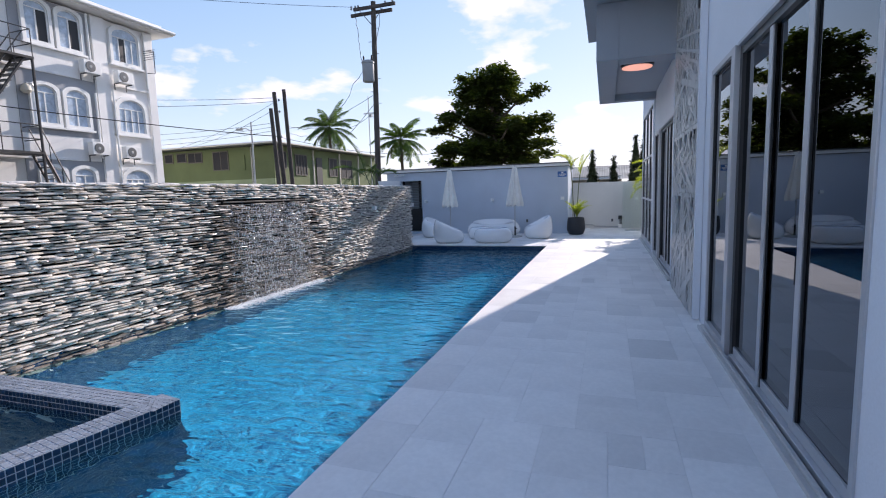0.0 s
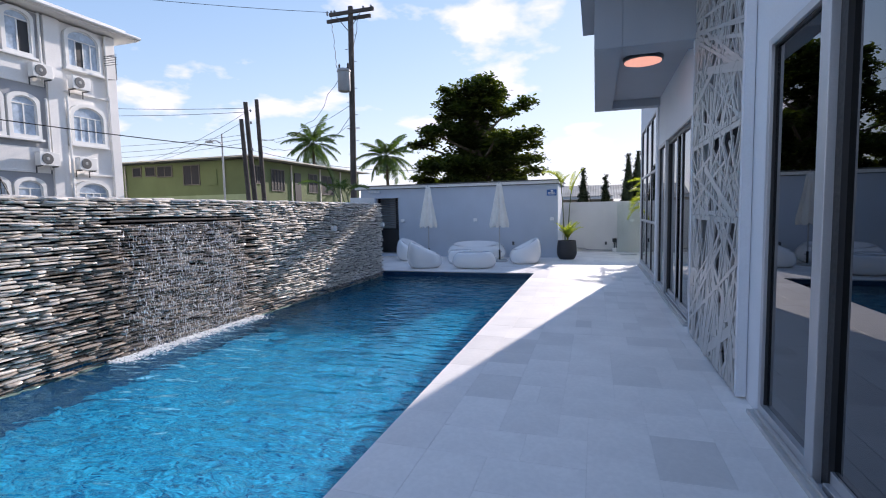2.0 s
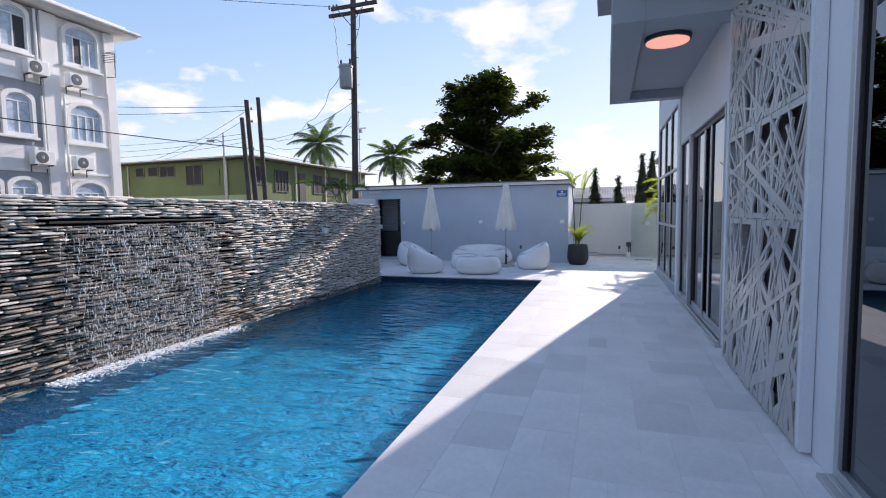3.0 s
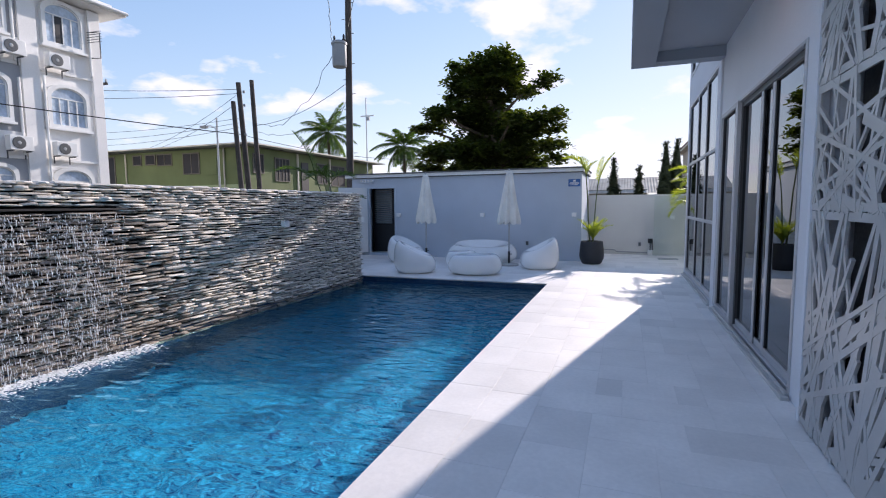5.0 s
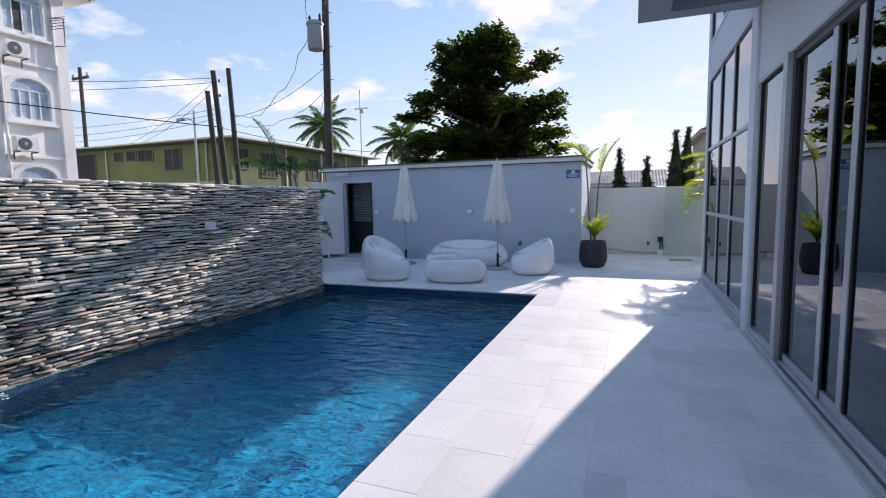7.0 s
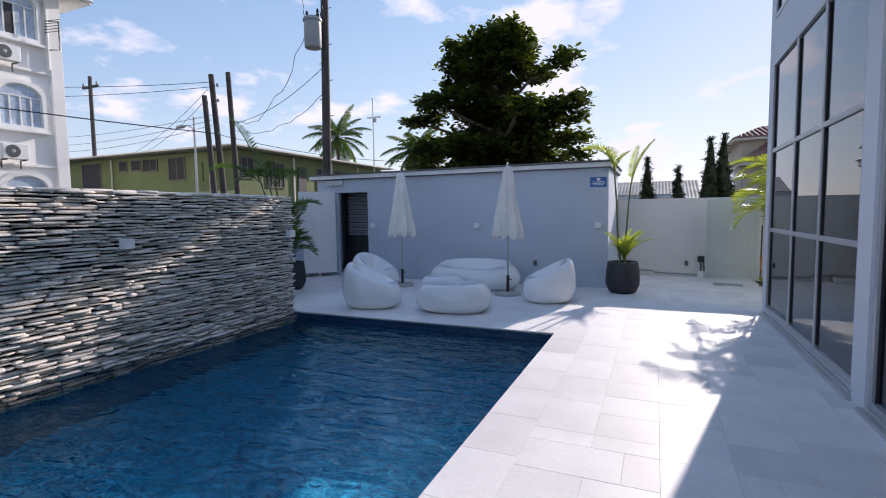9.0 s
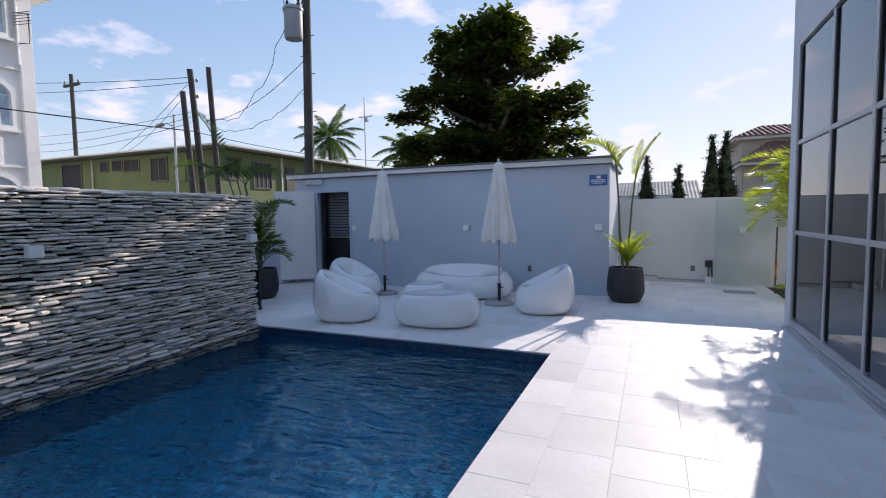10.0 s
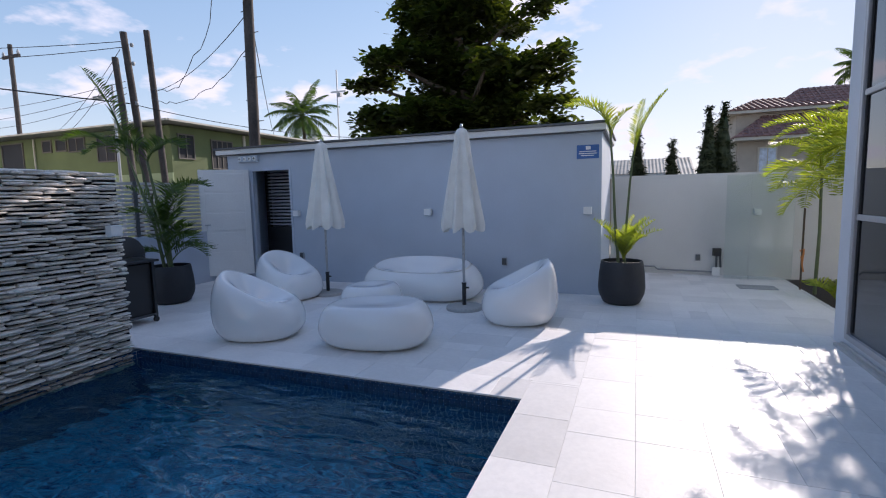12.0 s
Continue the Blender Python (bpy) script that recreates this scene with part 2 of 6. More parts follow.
M_STONE_WET = surface("wet_ledge_stone", (0.36, 0.315, 0.27), 0.25, grain=45, spread=0.25, stain=5, stains=0.3, bump=0.4, island=0.5)
M_STONE_ONE = surface("ledge_stone_single", (0.70, 0.655, 0.59), 0.6, grain=45, spread=0.16, stain=5, stains=0.14, bump=0.35, tone=0.42)
M_MORTAR = surface("dark_mortar", (0.012, 0.012, 0.012), 0.95, bump=0.3)
M_ALU = surface("brushed_aluminium", (0.50, 0.51, 0.53), 0.45, metal=0.7, grain=90, spread=0.05, stains=0.05, bump=0.03)
M_ALU_DARK = surface("shadow_grey_metal", (0.10, 0.105, 0.11), 0.45, metal=0.5, bump=0.03)
M_SCREEN = surface("grey_cut_metal", (0.50, 0.50, 0.49), 0.38, metal=0.35, grain=50, spread=0.05, bump=0.04)
M_GLASS = glass_pane("tinted_glass", (0.04, 0.045, 0.05), 2.3)
M_CLEAR = glass_pane("clear_glass", (0.93, 0.96, 0.95), 1.4)
M_MOSAIC = mosaic("blue_mosaic", (0.012, 0.05, 0.13), (0.03, 0.10, 0.22), (0.42, 0.46, 0.50))
# floor tones carry painted caustics, half noise and half tile by tile
M_FLOOR_MOSAIC = mosaic("pool_floor_mosaic_caustics", (0.001, 0.03, 0.13), (0.05, 0.50, 0.78), (0.03, 0.20, 0.38), caustics=0.5)
M_WATER = pool_water()
M_PLASTIC = surface("white_moulded_plastic", (0.84, 0.84, 0.83), 0.12, grain=3, spread=0.008, stain=1, stains=0.015, bump=0.0, coat=0.6)
# near-black colour stands in for the lack of light in the rooms
M_DARKROOM = surface("interior_painted_dim", (0.035, 0.036, 0.04), 0.8)
M_GROUND = surface("dry_ground", (0.16, 0.15, 0.12), 0.95, grain=8, spread=0.3, stain=0.3, stains=0.3, bump=0.4)
M_GREEN = surface("green_paint", (0.14, 0.175, 0.07), 0.8, grain=30, spread=0.05, stain=0.6, stains=0.15, bump=0.1)
M_ROOF_METAL = surface("weathered_sheet_roof", (0.42, 0.42, 0.41), 0.5, metal=0.3, grain=12, spread=0.1, stain=0.7, stains=0.2)
M_BLACK = surface("black_metal", (0.02, 0.02, 0.022), 0.5, bump=0.05)

# ---- setting: ground, deck, pool ----
HX, HEND = 1.07, 16.75            # house face, house end
PX, PY, SX = -1.62, 14.28, -5.80  # pool edges, stone wall face
WATER_Z = -0.13
CY = 18.38                        # front of the pool house
BY = 20.80                        # back boundary wall


def ring(x0, x1, y0, y1, far, z):
    bm = bmesh.new()
    xs, ys = (-far, x0, x1, far), (-far, y0, y1, far)
    v = [[bm.verts.new((x, y, z)) for y in ys] for x in xs]
    for i in range(3):
        for j in range(3):
            if (i, j) != (1, 1):
                bm.faces.new((v[i][j], v[i + 1][j], v[i + 1][j + 1], v[i][j + 1]))
    return bm


struct("ground", ring(SX - 0.1, PX + 0.15, -5.1, PY + 0.1, 1500, -0.16), M_GROUND, "dry brown earth and verge reaching the horizon")
deck = struct("floor", boxes([(PX + 0.02, -5, -0.155, HX, BY, -0.0035), (-12, PY + 0.02, -0.155, PX + 0.02, BY, -0.0035), (HX, HEND, -0.155, 1.56, BY, -0.0035)]), M_GROUT, "pale stone paved pool deck with fine grey joints")
pool = struct("pool_shell", boxes([(SX - 0.1, -5.1, -1.35, PX + 0.1, PY + 0.1, -1.25)]), M_FLOOR_MOSAIC, "blue mosaic floor of the swimming pool with caustic light mottled into its colour")
part("pool_side", boxes([(PX, -5, -1.25, PX + 0.09, PY + 0.09, -0.03)]), M_MOSAIC, pool, "dark blue mosaic pool side")
part("pool_side", boxes([(SX - 0.09, PY, -1.25, PX, PY + 0.09, -0.03)]), M_MOSAIC, pool)
part("pool_side", boxes([(SX - 0.09, -5, -1.25, SX, PY, -0.03)]), M_MOSAIC, pool)
part("pool_side", boxes([(SX, -5.09, -1.25, PX, -5, -0.03)]), M_MOSAIC, pool)
bm = bmesh.new()
bm.faces.new([bm.verts.new(p) for p in ((SX, -5, WATER_Z), (PX, -5, WATER_Z), (PX, PY, WATER_Z), (SX, PY, WATER_Z))])
water = struct("water", bm, M_WATER, "rippling clear blue swimming pool water")
water.visible_shadow = False

# ---- walls ----
struct("wall_stone", boxes([(SX - 0.25, -5, -0.3, SX - 0.03, PY - 0.08, 1.82)]), M_MORTAR, "garden wall faced with stacked grey ledge stone")
struct("wall_back", boxes([(-1.30, BY, -0.15, 9.0, BY + 0.15, 1.85)]), M_WALL, "pale rendered boundary wall at the back")
struct("wall_behind", boxes([(-6.05, -5.3, -0.15, 9.0, -5.1, 2.2)]), M_WALL, "plain rendered wall behind the pool")

# house
D1, D2, W2, SC = (2.52, 6.03), (9.05, 12.60), (12.92, 16.46), (6.55, 8.45)
DT, TOP = 2.82, 6.6
rows = [(HX, -5.3, -0.15, HX + 0.2, D1[0], TOP), (HX, D1[0], DT, HX + 0.2, D1[1], TOP), (HX, D1[1], -0.15, HX + 0.2, SC[0], TOP),
        (HX, SC[0], 5.9, HX + 0.2, SC[1], TOP), (HX, SC[1], -0.15, HX + 0.2, D2[0], TOP), (HX, D2[0], DT, HX + 0.2, D2[1], TOP),
        (HX, D2[1], -0.15, HX + 0.2, W2[0], TOP), (HX, W2[0], -0.15, HX + 0.2, W2[1], 0.09), (HX, W2[0], 3.66, HX + 0.2, W2[1], 4.25),
        (HX, W2[0], 6.0, HX + 0.2, W2[1], TOP), (HX, W2[1], -0.15, HX + 0.2, HEND, TOP),
        (HX, D1[0], -0.15, HX + 0.2, D1[1], 0.02), (HX, D2[0], -0.15, HX + 0.2, D2[1], 0.02), (HX, SC[0], -0.15, HX + 0.2, SC[1], 0.02)]
struct("wall_house", boxes(rows), M_HOUSE, "smooth pale grey rendered house front")
struct("wall_house_end", boxes([(HX + 0.2, HEND - 0.2, -0.15, 9, HEND, TOP)]), M_HOUSE, "pale grey rendered end wall of the house")
struct("wall_house_back", boxes([(8.8, -5.3, -0.15, 9, HEND - 0.2, TOP), (HX + 0.2, -5.3, -0.15, 8.8, -5.1, TOP)]), M_HOUSE, "plain house wall out of view")
# room surfaces coloured near black so that they look unlit
struct("wall_inside", boxes([(4.2, -5.1, 0, 4.3, HEND - 0.2, TOP - 0.1)]), M_DARKROOM, "inner wall painted dim behind the tinted glass")
struct("floor_inside", boxes([(HX + 0.2, -5.1, -0.1, 8.8, HEND - 0.2, 0.0)]), M_DARKROOM, "interior floor painted dim behind the glass")
struct("ceiling", boxes([(HX + 0.2, -5.1, 3.0, 4.2, 13.0, 3.12)]), M_DARKROOM, "interior ceiling painted dim behind the glass")
struct("roof_house", boxes([(HX - 0.05, -5.4, TOP, 9.1, HEND + 0.1, TOP + 0.2)]), M_HOUSE, "flat house roof slab")
struct("canopy", boxes([(-0.17, 8.5, 3.63, 0.17, 12.75, 4.5), (0.17, 8.5, 3.63, HX, 8.9, 4.5), (0.17, 12.5, 3.63, HX, 12.75, 4.5), (0.17, 8.9, 3.78, HX, 12.5, 4.5)], 0.006), M_CANOPY, "projecting grey rendered canopy with a recessed soffit")


def glazed(name, y0, y1, z0, z1, ups, acrosses, label, frame_w=0.055, recess=0.022):
    """A glazed unit in the house face: frame, mullions at the given y, transoms at z, one pane in each field."""
    w = tagged(part(name, boxes([(HX - 0.012, y0, z0, HX + 0.10, y0 + frame_w, z1), (HX - 0.012, y1 - frame_w, z0, HX + 0.10, y1, z1),
                           (HX - 0.012, y0 + frame_w, z0, HX + 0.10, y1 - frame_w, z0 + frame_w), (HX - 0.012, y0 + frame_w, z1 - frame_w, HX + 0.10, y1 - frame_w, z1)], 0.004), M_ALU), label, kind="structure")
    ys = [y0 + frame_w] + sorted(ups) + [y1 - frame_w]
    zs = [z0 + frame_w] + sorted(acrosses) + [z1 - frame_w]
    for u in ups:
        part("mullion", boxes([(HX - 0.006, u - 0.026, z0 + frame_w, HX + 0.09, u + 0.026, z1 - frame_w)], 0.004), M_ALU, w)
    for a in acrosses:
        for p, q in zip(ys, ys[1:]):
            part("transom", boxes([(HX - 0.003, p + 0.027, a - 0.026, HX + 0.085, q - 0.027, a + 0.026)], 0.004), M_ALU, w)
    for p, q in zip(ys, ys[1:]):
        for a, c in zip(zs, zs[1:]):
            part("pane", boxes([(HX + recess, p, a, HX + recess + 0.008, q, c)]), M_GLASS, w, "dark tinted reflecting glass")
            # black gasket strips also stand in for the shade in the pane's recess
            part("gasket_shade", boxes([(HX + 0.008, p + 0.027, a + 0.027, HX + recess - 0.001, p + 0.041, c - 0.027), (HX + 0.008, q - 0.041, a + 0.027, HX + recess - 0.001, q - 0.027, c - 0.027)]), M_BLACK, w)
    return w


for n, (a, c) in enumerate((D1, D2, W2)):
    struct("sill_%d" % (n + 1), boxes([(HX - 0.075, a - 0.05, -0.012, HX - 0.013, c + 0.05, 0.03), (HX - 0.04, a, 0.031, HX - 0.013, c, 0.055)], 0.004), M_SCREEN, "raised metal threshold along the foot of the glazing")
glazed("window_1", *W2, 0.09, 3.66, (14.08, 15.16), (1.27, 2.40), "tall nine-pane tinted window in a metal frame")
glazed("window_2", *W2, 4.25, 6.0, (14.08, 15.16), (), "upper tinted window in a metal frame")


def sliding(name, y0, y1, z0, z1, post, stiles, label):
    """A patio door: a fixed light beyond the post, flush with the face; before it sliding sashes set back in a deep dark track."""
    w, b = 0.055, 0.012
    d = tagged(part(name, boxes([(HX - 0.012, y0, z0, HX + 0.17, y0 + 0.045, z1), (HX - 0.012, y1 - w, z0, HX + 0.13, y1, z1),
                                 (HX - 0.012, post + 0.1, z0, HX + 0.13, y1 - w, z0 + 0.09), (HX - 0.012, post + 0.1, z1 - w, HX + 0.13, y1 - w, z1),
                                 (HX + 0.005, y0 + 0.045, z0, HX + 0.17, post - 0.1, z0 + 0.05), (HX - 0.012, y0 + 0.045, z1 - 0.03, HX + 0.03, post - 0.1, z1)], 0.004), M_ALU), label, kind="structure")
    part("head_track", boxes([(HX + 0.031, y0 + 0.046, z1 - 0.09, HX + 0.16, post - 0.101, z1 - 0.001)]), M_ALU_DARK, d, "dark head track")
    part("post", boxes([(HX - 0.016, post - 0.02, z0, HX + 0.16, post + 0.1, z1)], 0.004), M_ALU, d)
    # black strip put in for the deep shadow of the recess beside the post
    part("shadow_strip", boxes([(HX + 0.03, post - 0.1, z0 + 0.01, HX + 0.165, post - 0.021, z1 - 0.01)]), M_BLACK, d, "black strip standing in for the deep shadow beside the post")
    part("pane", boxes([(HX + 0.03, post + 0.1, z0 + 0.09, HX + 0.038, y1 - w, z1 - w)]), M_GLASS, d, "dark tinted reflecting glass")
    # gasket strips in black, doubling as shade round the fixed light
    for q in ((HX + 0.012, y1 - w - b, z0 + 0.09, HX + 0.029, y1 - w, z1 - w), (HX + 0.012, post + 0.1, z0 + 0.09, HX + 0.029, post + 0.1 + b, z1 - w), (HX + 0.012, post + 0.1 + b, z1 - w - b, HX + 0.029, y1 - w - b, z1 - w)):
        part("gasket_shade", boxes([q]), M_BLACK, d)
    ys = [y0 + 0.045] + sorted(stiles) + [post - 0.1]
    for k, (p, q) in enumerate(zip(ys, ys[1:])):
        x = HX + 0.060 + 0.010 * (k % 2)
        part("pane", boxes([(x, p, z0 + 0.05, x + 0.008, q, z1 - 0.09)]), M_GLASS, d, "dark tinted reflecting glass")
        part("bottom_rail", boxes([(x - 0.02, p, z0 + 0.051, x - 0.001, q, z0 + 0.12)], 0.003), M_ALU, d)
        if k:
            st = part("stile", boxes([(HX + 0.036, p - 0.045, z0 + 0.051, HX + 0.058, p + 0.03, z1 - 0.091)], 0.004), M_ALU, d)
            # black edge paints the shaded side of the stile
            part("gasket_shade", boxes([(HX + 0.046, p - 0.062, z0 + 0.051, HX + 0.058, p - 0.046, z1 - 0.091)]), M_BLACK, st)
    pull = ys[1] + 0.055
    part("handle", tube(bmesh.new(), [(HX + 0.08, pull, 0.98), (HX + 0.045, pull, 0.99), (HX + 0.045, pull, 1.16), (HX + 0.08, pull, 1.17)], 0.009, 8), M_BLACK, d, "black pull handle")
    return d


sliding("door_1", *D1, 0.02, DT, 5.04, (3.46, 4.2), "large tinted sliding glass door in a metal frame")
sliding("door_2", *D2, 0.02, DT, 11.5, (10.12, 10.55), "large tinted sliding glass door in a metal frame")
M_BLUE_SIGN = surface("blue_sign_face", (0.03, 0.12, 0.36), 0.4, bump=0.0)
M_CANVAS = surface("cream_canvas", (0.80, 0.78, 0.72), 0.9, grain=120, spread=0.05, stain=4, stains=0.08, bump=0.2)
M_POT = surface("black_fibre_pot", (0.025, 0.026, 0.03), 0.55, grain=50, spread=0.2, bump=0.1)
M_SOIL = surface("dark_soil", (0.035, 0.025, 0.018), 0.95, grain=25, spread=0.4, bump=0.8)
M_CONCRETE = surface("cast_concrete", (0.40, 0.39, 0.37), 0.85, bump=0.3)
M_POLE = surface("weathered_pole_wood", (0.075, 0.065, 0.058), 0.9, grain=25, spread=0.35, stain=2, stains=0.3, bump=0.5)
M_BARK = surface("brown_bark", (0.10, 0.075, 0.05), 0.9, grain=20, spread=0.3, bump=0.7)
M_CABLE = surface("black_cable", (0.012, 0.012, 0.012), 0.6, bump=0.0)
M_GREYBOX = surface("grey_transformer_paint", (0.30, 0.32, 0.33), 0.5, bump=0.05)
M_REDTILE = surface("red_clay_tile", (0.21, 0.11, 0.09), 0.7, grain=10, spread=0.25, stain=1.5, stains=0.2, bump=0.3)
M_BEIGE = surface("beige_render", (0.42, 0.37, 0.30), 0.8, stains=0.1)
M_TRIM = surface("cream_trim", (0.55, 0.52, 0.44), 0.7, bump=0.05)
M_APT = surface("white_render", (0.80, 0.79, 0.77), 0.75, grain=20, spread=0.04, stain=0.4, stains=0.08, bump=0.1)
M_APT_GREY = surface("grey_render_panel", (0.33, 0.34, 0.36), 0.75, grain=20, spread=0.04, stain=0.4, stains=0.08, bump=0.1)
M_CURTAIN = surface("curtained_glass", (0.42, 0.50, 0.60), 0.12, grain=6, spread=0.2, stain=2, stains=0.2, bump=0.0)
M_STEEL = surface("galvanised_steel", (0.45, 0.46, 0.47), 0.35, metal=0.8, bump=0.03)
M_ORANGE = surface("orange_rope", (0.55, 0.20, 0.05), 0.8)
M_LAMP = glow("warm_lamp_diffuser", (1.0, 0.45, 0.30), 0.42)


def leaf_material(name, colour, glow_through=0.35, rough=0.45):
    """Leaf: tone from leaf to leaf, and light that passes through it."""
    m = bpy.data.materials.new(name)
    m.use_nodes = True
    nt = m.node_tree
    b, out = nt.nodes["Principled BSDF"], nt.nodes["Material Output"]
    N, L = nt.nodes.new, nt.links.new
    ge = N("ShaderNodeNewGeometry")
    ramp = N("ShaderNodeValToRGB")
    e = ramp.color_ramp.elements
    e[0].color = (colour[0] * 0.55, colour[1] * 0.6, colour[2] * 0.6, 1)
    e[1].color = (min(colour[0] * 1.6, 1), colour[1] * 1.35, colour[2] * 1.2, 1)
    L(ge.outputs["Random Per Island"], ramp.inputs[0])
    L(ramp.outputs[0], b.inputs["Base Color"])
    b.inputs["Roughness"].default_value = rough
    tr = N("ShaderNodeBsdfTranslucent")
    sc = N("ShaderNodeMixRGB"); sc.blend_type = "MULTIPLY"; sc.inputs[0].default_value = 1; sc.inputs[2].default_value = (1.5, 1.7, 0.5, 1)
    L(ramp.outputs[0], sc.inputs[1]); L(sc.outputs[0], tr.inputs["Color"])
    mix = N("ShaderNodeMixShader"); mix.inputs[0].default_value = glow_through
    L(b.outputs[0], mix.inputs[1]); L(tr.outputs[0], mix.inputs[2]); L(mix.outputs[0], out.inputs[0])
    return m


M_LEAF = leaf_material("almond_leaf", (0.055, 0.075, 0.02), 0.5)
M_PALM = leaf_material("palm_leaf", (0.06, 0.11, 0.025), 0.4)
M_PALM_LIGHT = leaf_material("young_palm_leaf", (0.27, 0.32, 0.05), 0.5)
M_CYPRESS = leaf_material("cypress_leaf", (0.025, 0.04, 0.015), 0.1, 0.7)
M_STEM = surface("green_cane", (0.10, 0.13, 0.05), 0.5, grain=20, spread=0.2)


def streams():
    m = bpy.data.materials.new("falling_water")
    m.use_nodes = True
    b = m.node_tree.nodes["Principled BSDF"]
    b.inputs["Base Color"].default_value = (0.92, 0.94, 0.96, 1)
    b.inputs["Roughness"].default_value = 0.15
    b.inputs["Transmission Weight"].default_value = 0.1
    b.inputs["IOR"].default_value = 1.33
    return m


M_STREAM = streams()

# ---- pool house ----
X0, X1, RT = -8.5, -1.33, 2.44
DX0, DX1 = -7.93, -6.95
struct("wall_cabana", boxes([(X0, CY, -0.15, DX0, CY + 0.15, RT), (DX0, CY, 2.17, DX1, CY + 0.15, RT), (DX1, CY, -0.15, X1, CY + 0.15, RT), (DX0, CY, -0.15, DX1, CY + 0.15, 0.08)]), M_PLASTER, "smooth blue-grey plaster wall of the pool house")
struct("wall_cabana_side", boxes([(X1 - 0.15, CY + 0.15, -0.15, X1, BY + 0.1, RT), (X0, CY + 0.15, -0.15, X0 + 0.15, BY + 0.1, RT), (X0 + 0.15, BY - 0.05, -0.15, X1 - 0.15, BY + 0.1, RT)]), M_PLASTER, "blue-grey plaster side walls of the pool house")
roof = struct("roof_cabana", boxes([(X0 - 0.17, CY - 0.06, RT, X1 + 0.04, BY + 0.3, RT + 0.02)]), M_ALU_DARK, "flat pool house roof with a white fascia")
part("fascia", boxes([(X0 - 0.2, CY - 0.1, RT + 0.022, X1 + 0.06, BY + 0.3, RT + 0.115)], 0.006), M_WHITE, roof, "white painted fascia board")
part("roof_edge", boxes([(X0 - 0.23, CY - 0.14, RT + 0.118, X1 + 0.09, BY + 0.33, RT + 0.15)], 0.004), M_ALU_DARK, roof, "dark metal roof edging")
struct("cabana_floor", boxes([(X0 + 0.15, CY + 0.15, -0.15, X1 - 0.15, BY - 0.05, 0.08)]), M_CONCRETE, "bare concrete floor inside the pool house")

# dark louvred shutters inside the doorway
louvre = thing("louvred_partition", (0, 0, 0.08), "dark slatted partition standing inside the pool house doorway", "partition")
part("post", boxes([(DX0 - 0.1, CY + 0.5, 0, DX0 - 0.02, CY + 0.58, 2.2)]), M_BLACK, louvre)
part("post", boxes([(DX0 + 0.6, CY + 0.5, 0, DX0 + 0.68, CY + 0.58, 2.2)]), M_BLACK, louvre)
part("post", boxes([(DX1 + 0.25, CY + 0.5, 0, DX1 + 0.33, CY + 0.58, 2.2)]), M_BLACK, louvre)
for k in range(18):
    part("slat", boxes([(DX0 - 0.1, CY + 0.50, 0.95 + k * 0.068, DX1 + 0.33, CY + 0.52, 0.985 + k * 0.068)]), M_GREYBOX, louvre)
part("lower_panel", boxes([(DX0 - 0.1, CY + 0.505, 0.0, DX1 + 0.33, CY + 0.53, 0.92)]), M_BLACK, louvre)

# open door leaf, hinged at the doorway's far post
leaf = thing("door_leaf", pose(DX0 - 0.01, CY - 0.045, 0.10, 0, 0, 222), "pale grey panelled steel door standing wide open", "door")
part("slab", boxes([(0, -0.022, 0, 0.90, 0.022, 2.05)], 0.004), M_WHITE, leaf)
for k in range(5):
    part("panel", boxes([(0.10, 0.0225, 0.12 + k * 0.38, 0.80, 0.030, 0.46 + k * 0.38)], 0.003), M_WHITE, leaf)
    part("panel", boxes([(0.10, -0.030, 0.12 + k * 0.38, 0.80, -0.0225, 0.46 + k * 0.38)], 0.003), M_WHITE, leaf)
h = part("handle", tube(bmesh.new(), [(0.83, 0.02, 1.0), (0.83, 0.07, 1.0), (0.73, 0.07, 1.0)], 0.011, 8), M_STEEL, leaf, "steel lever handle")
for z in (0.25, 1.75):
    part("hinge", tube(bmesh.new(), [(0.0, -0.03, z), (0.0, -0.03, z + 0.1)], 0.012, 8), M_STEEL, leaf)
# frame of the doorway
struct("door_3", boxes([(DX0, CY - 0.012, 0.08, DX0 + 0.05, CY + 0.1, 2.17), (DX1 - 0.05, CY - 0.012, 0.08, DX1, CY + 0.1, 2.17), (DX0 + 0.05, CY - 0.012, 2.12, DX1 - 0.05, CY + 0.1, 2.17)]), M_PLASTER, "grey painted frame of the open pool house doorway")


def wall_light(at, label, turn=0):
    t = thing("wall_light", pose(*at, 0, 0, turn), label, "wall light", "square outdoor wall lights")
    part("body", boxes([(-0.06, -0.10, -0.055, 0.06, -0.012, 0.055)], 0.006), M_WHITE, t)
    part("back_plate", boxes([(-0.045, -0.014, -0.04, 0.045, 0.0, 0.04)]), M_STEEL, t)
    part("lens", boxes([(-0.045, -0.09, -0.059, 0.045, -0.02, -0.0555)]), M_CLEAR, t, "clear glass lens")
    return t


for x in (-6.83, -4.12, -1.52):
    wall_light((x, CY, 1.29), "small square white light on the pool house wall")
wall_light((1.13, BY, 1.15), "small square white light on the boundary wall")
for y in (11.46, 14.05):
    t = wall_light((SX + 0.045, y, 1.28), "square white light on the stacked stone wall", 90)


def socket(at, label):
    t = thing("outdoor_socket", at, label, "socket")
    part("box", boxes([(-0.04, -0.045, -0.06, 0.04, 0.0, 0.06)], 0.006), M_GREYBOX, t)
    part("cover", boxes([(-0.034, -0.053, -0.052, 0.034, -0.046, 0.052)], 0.003), M_ALU_DARK, t)


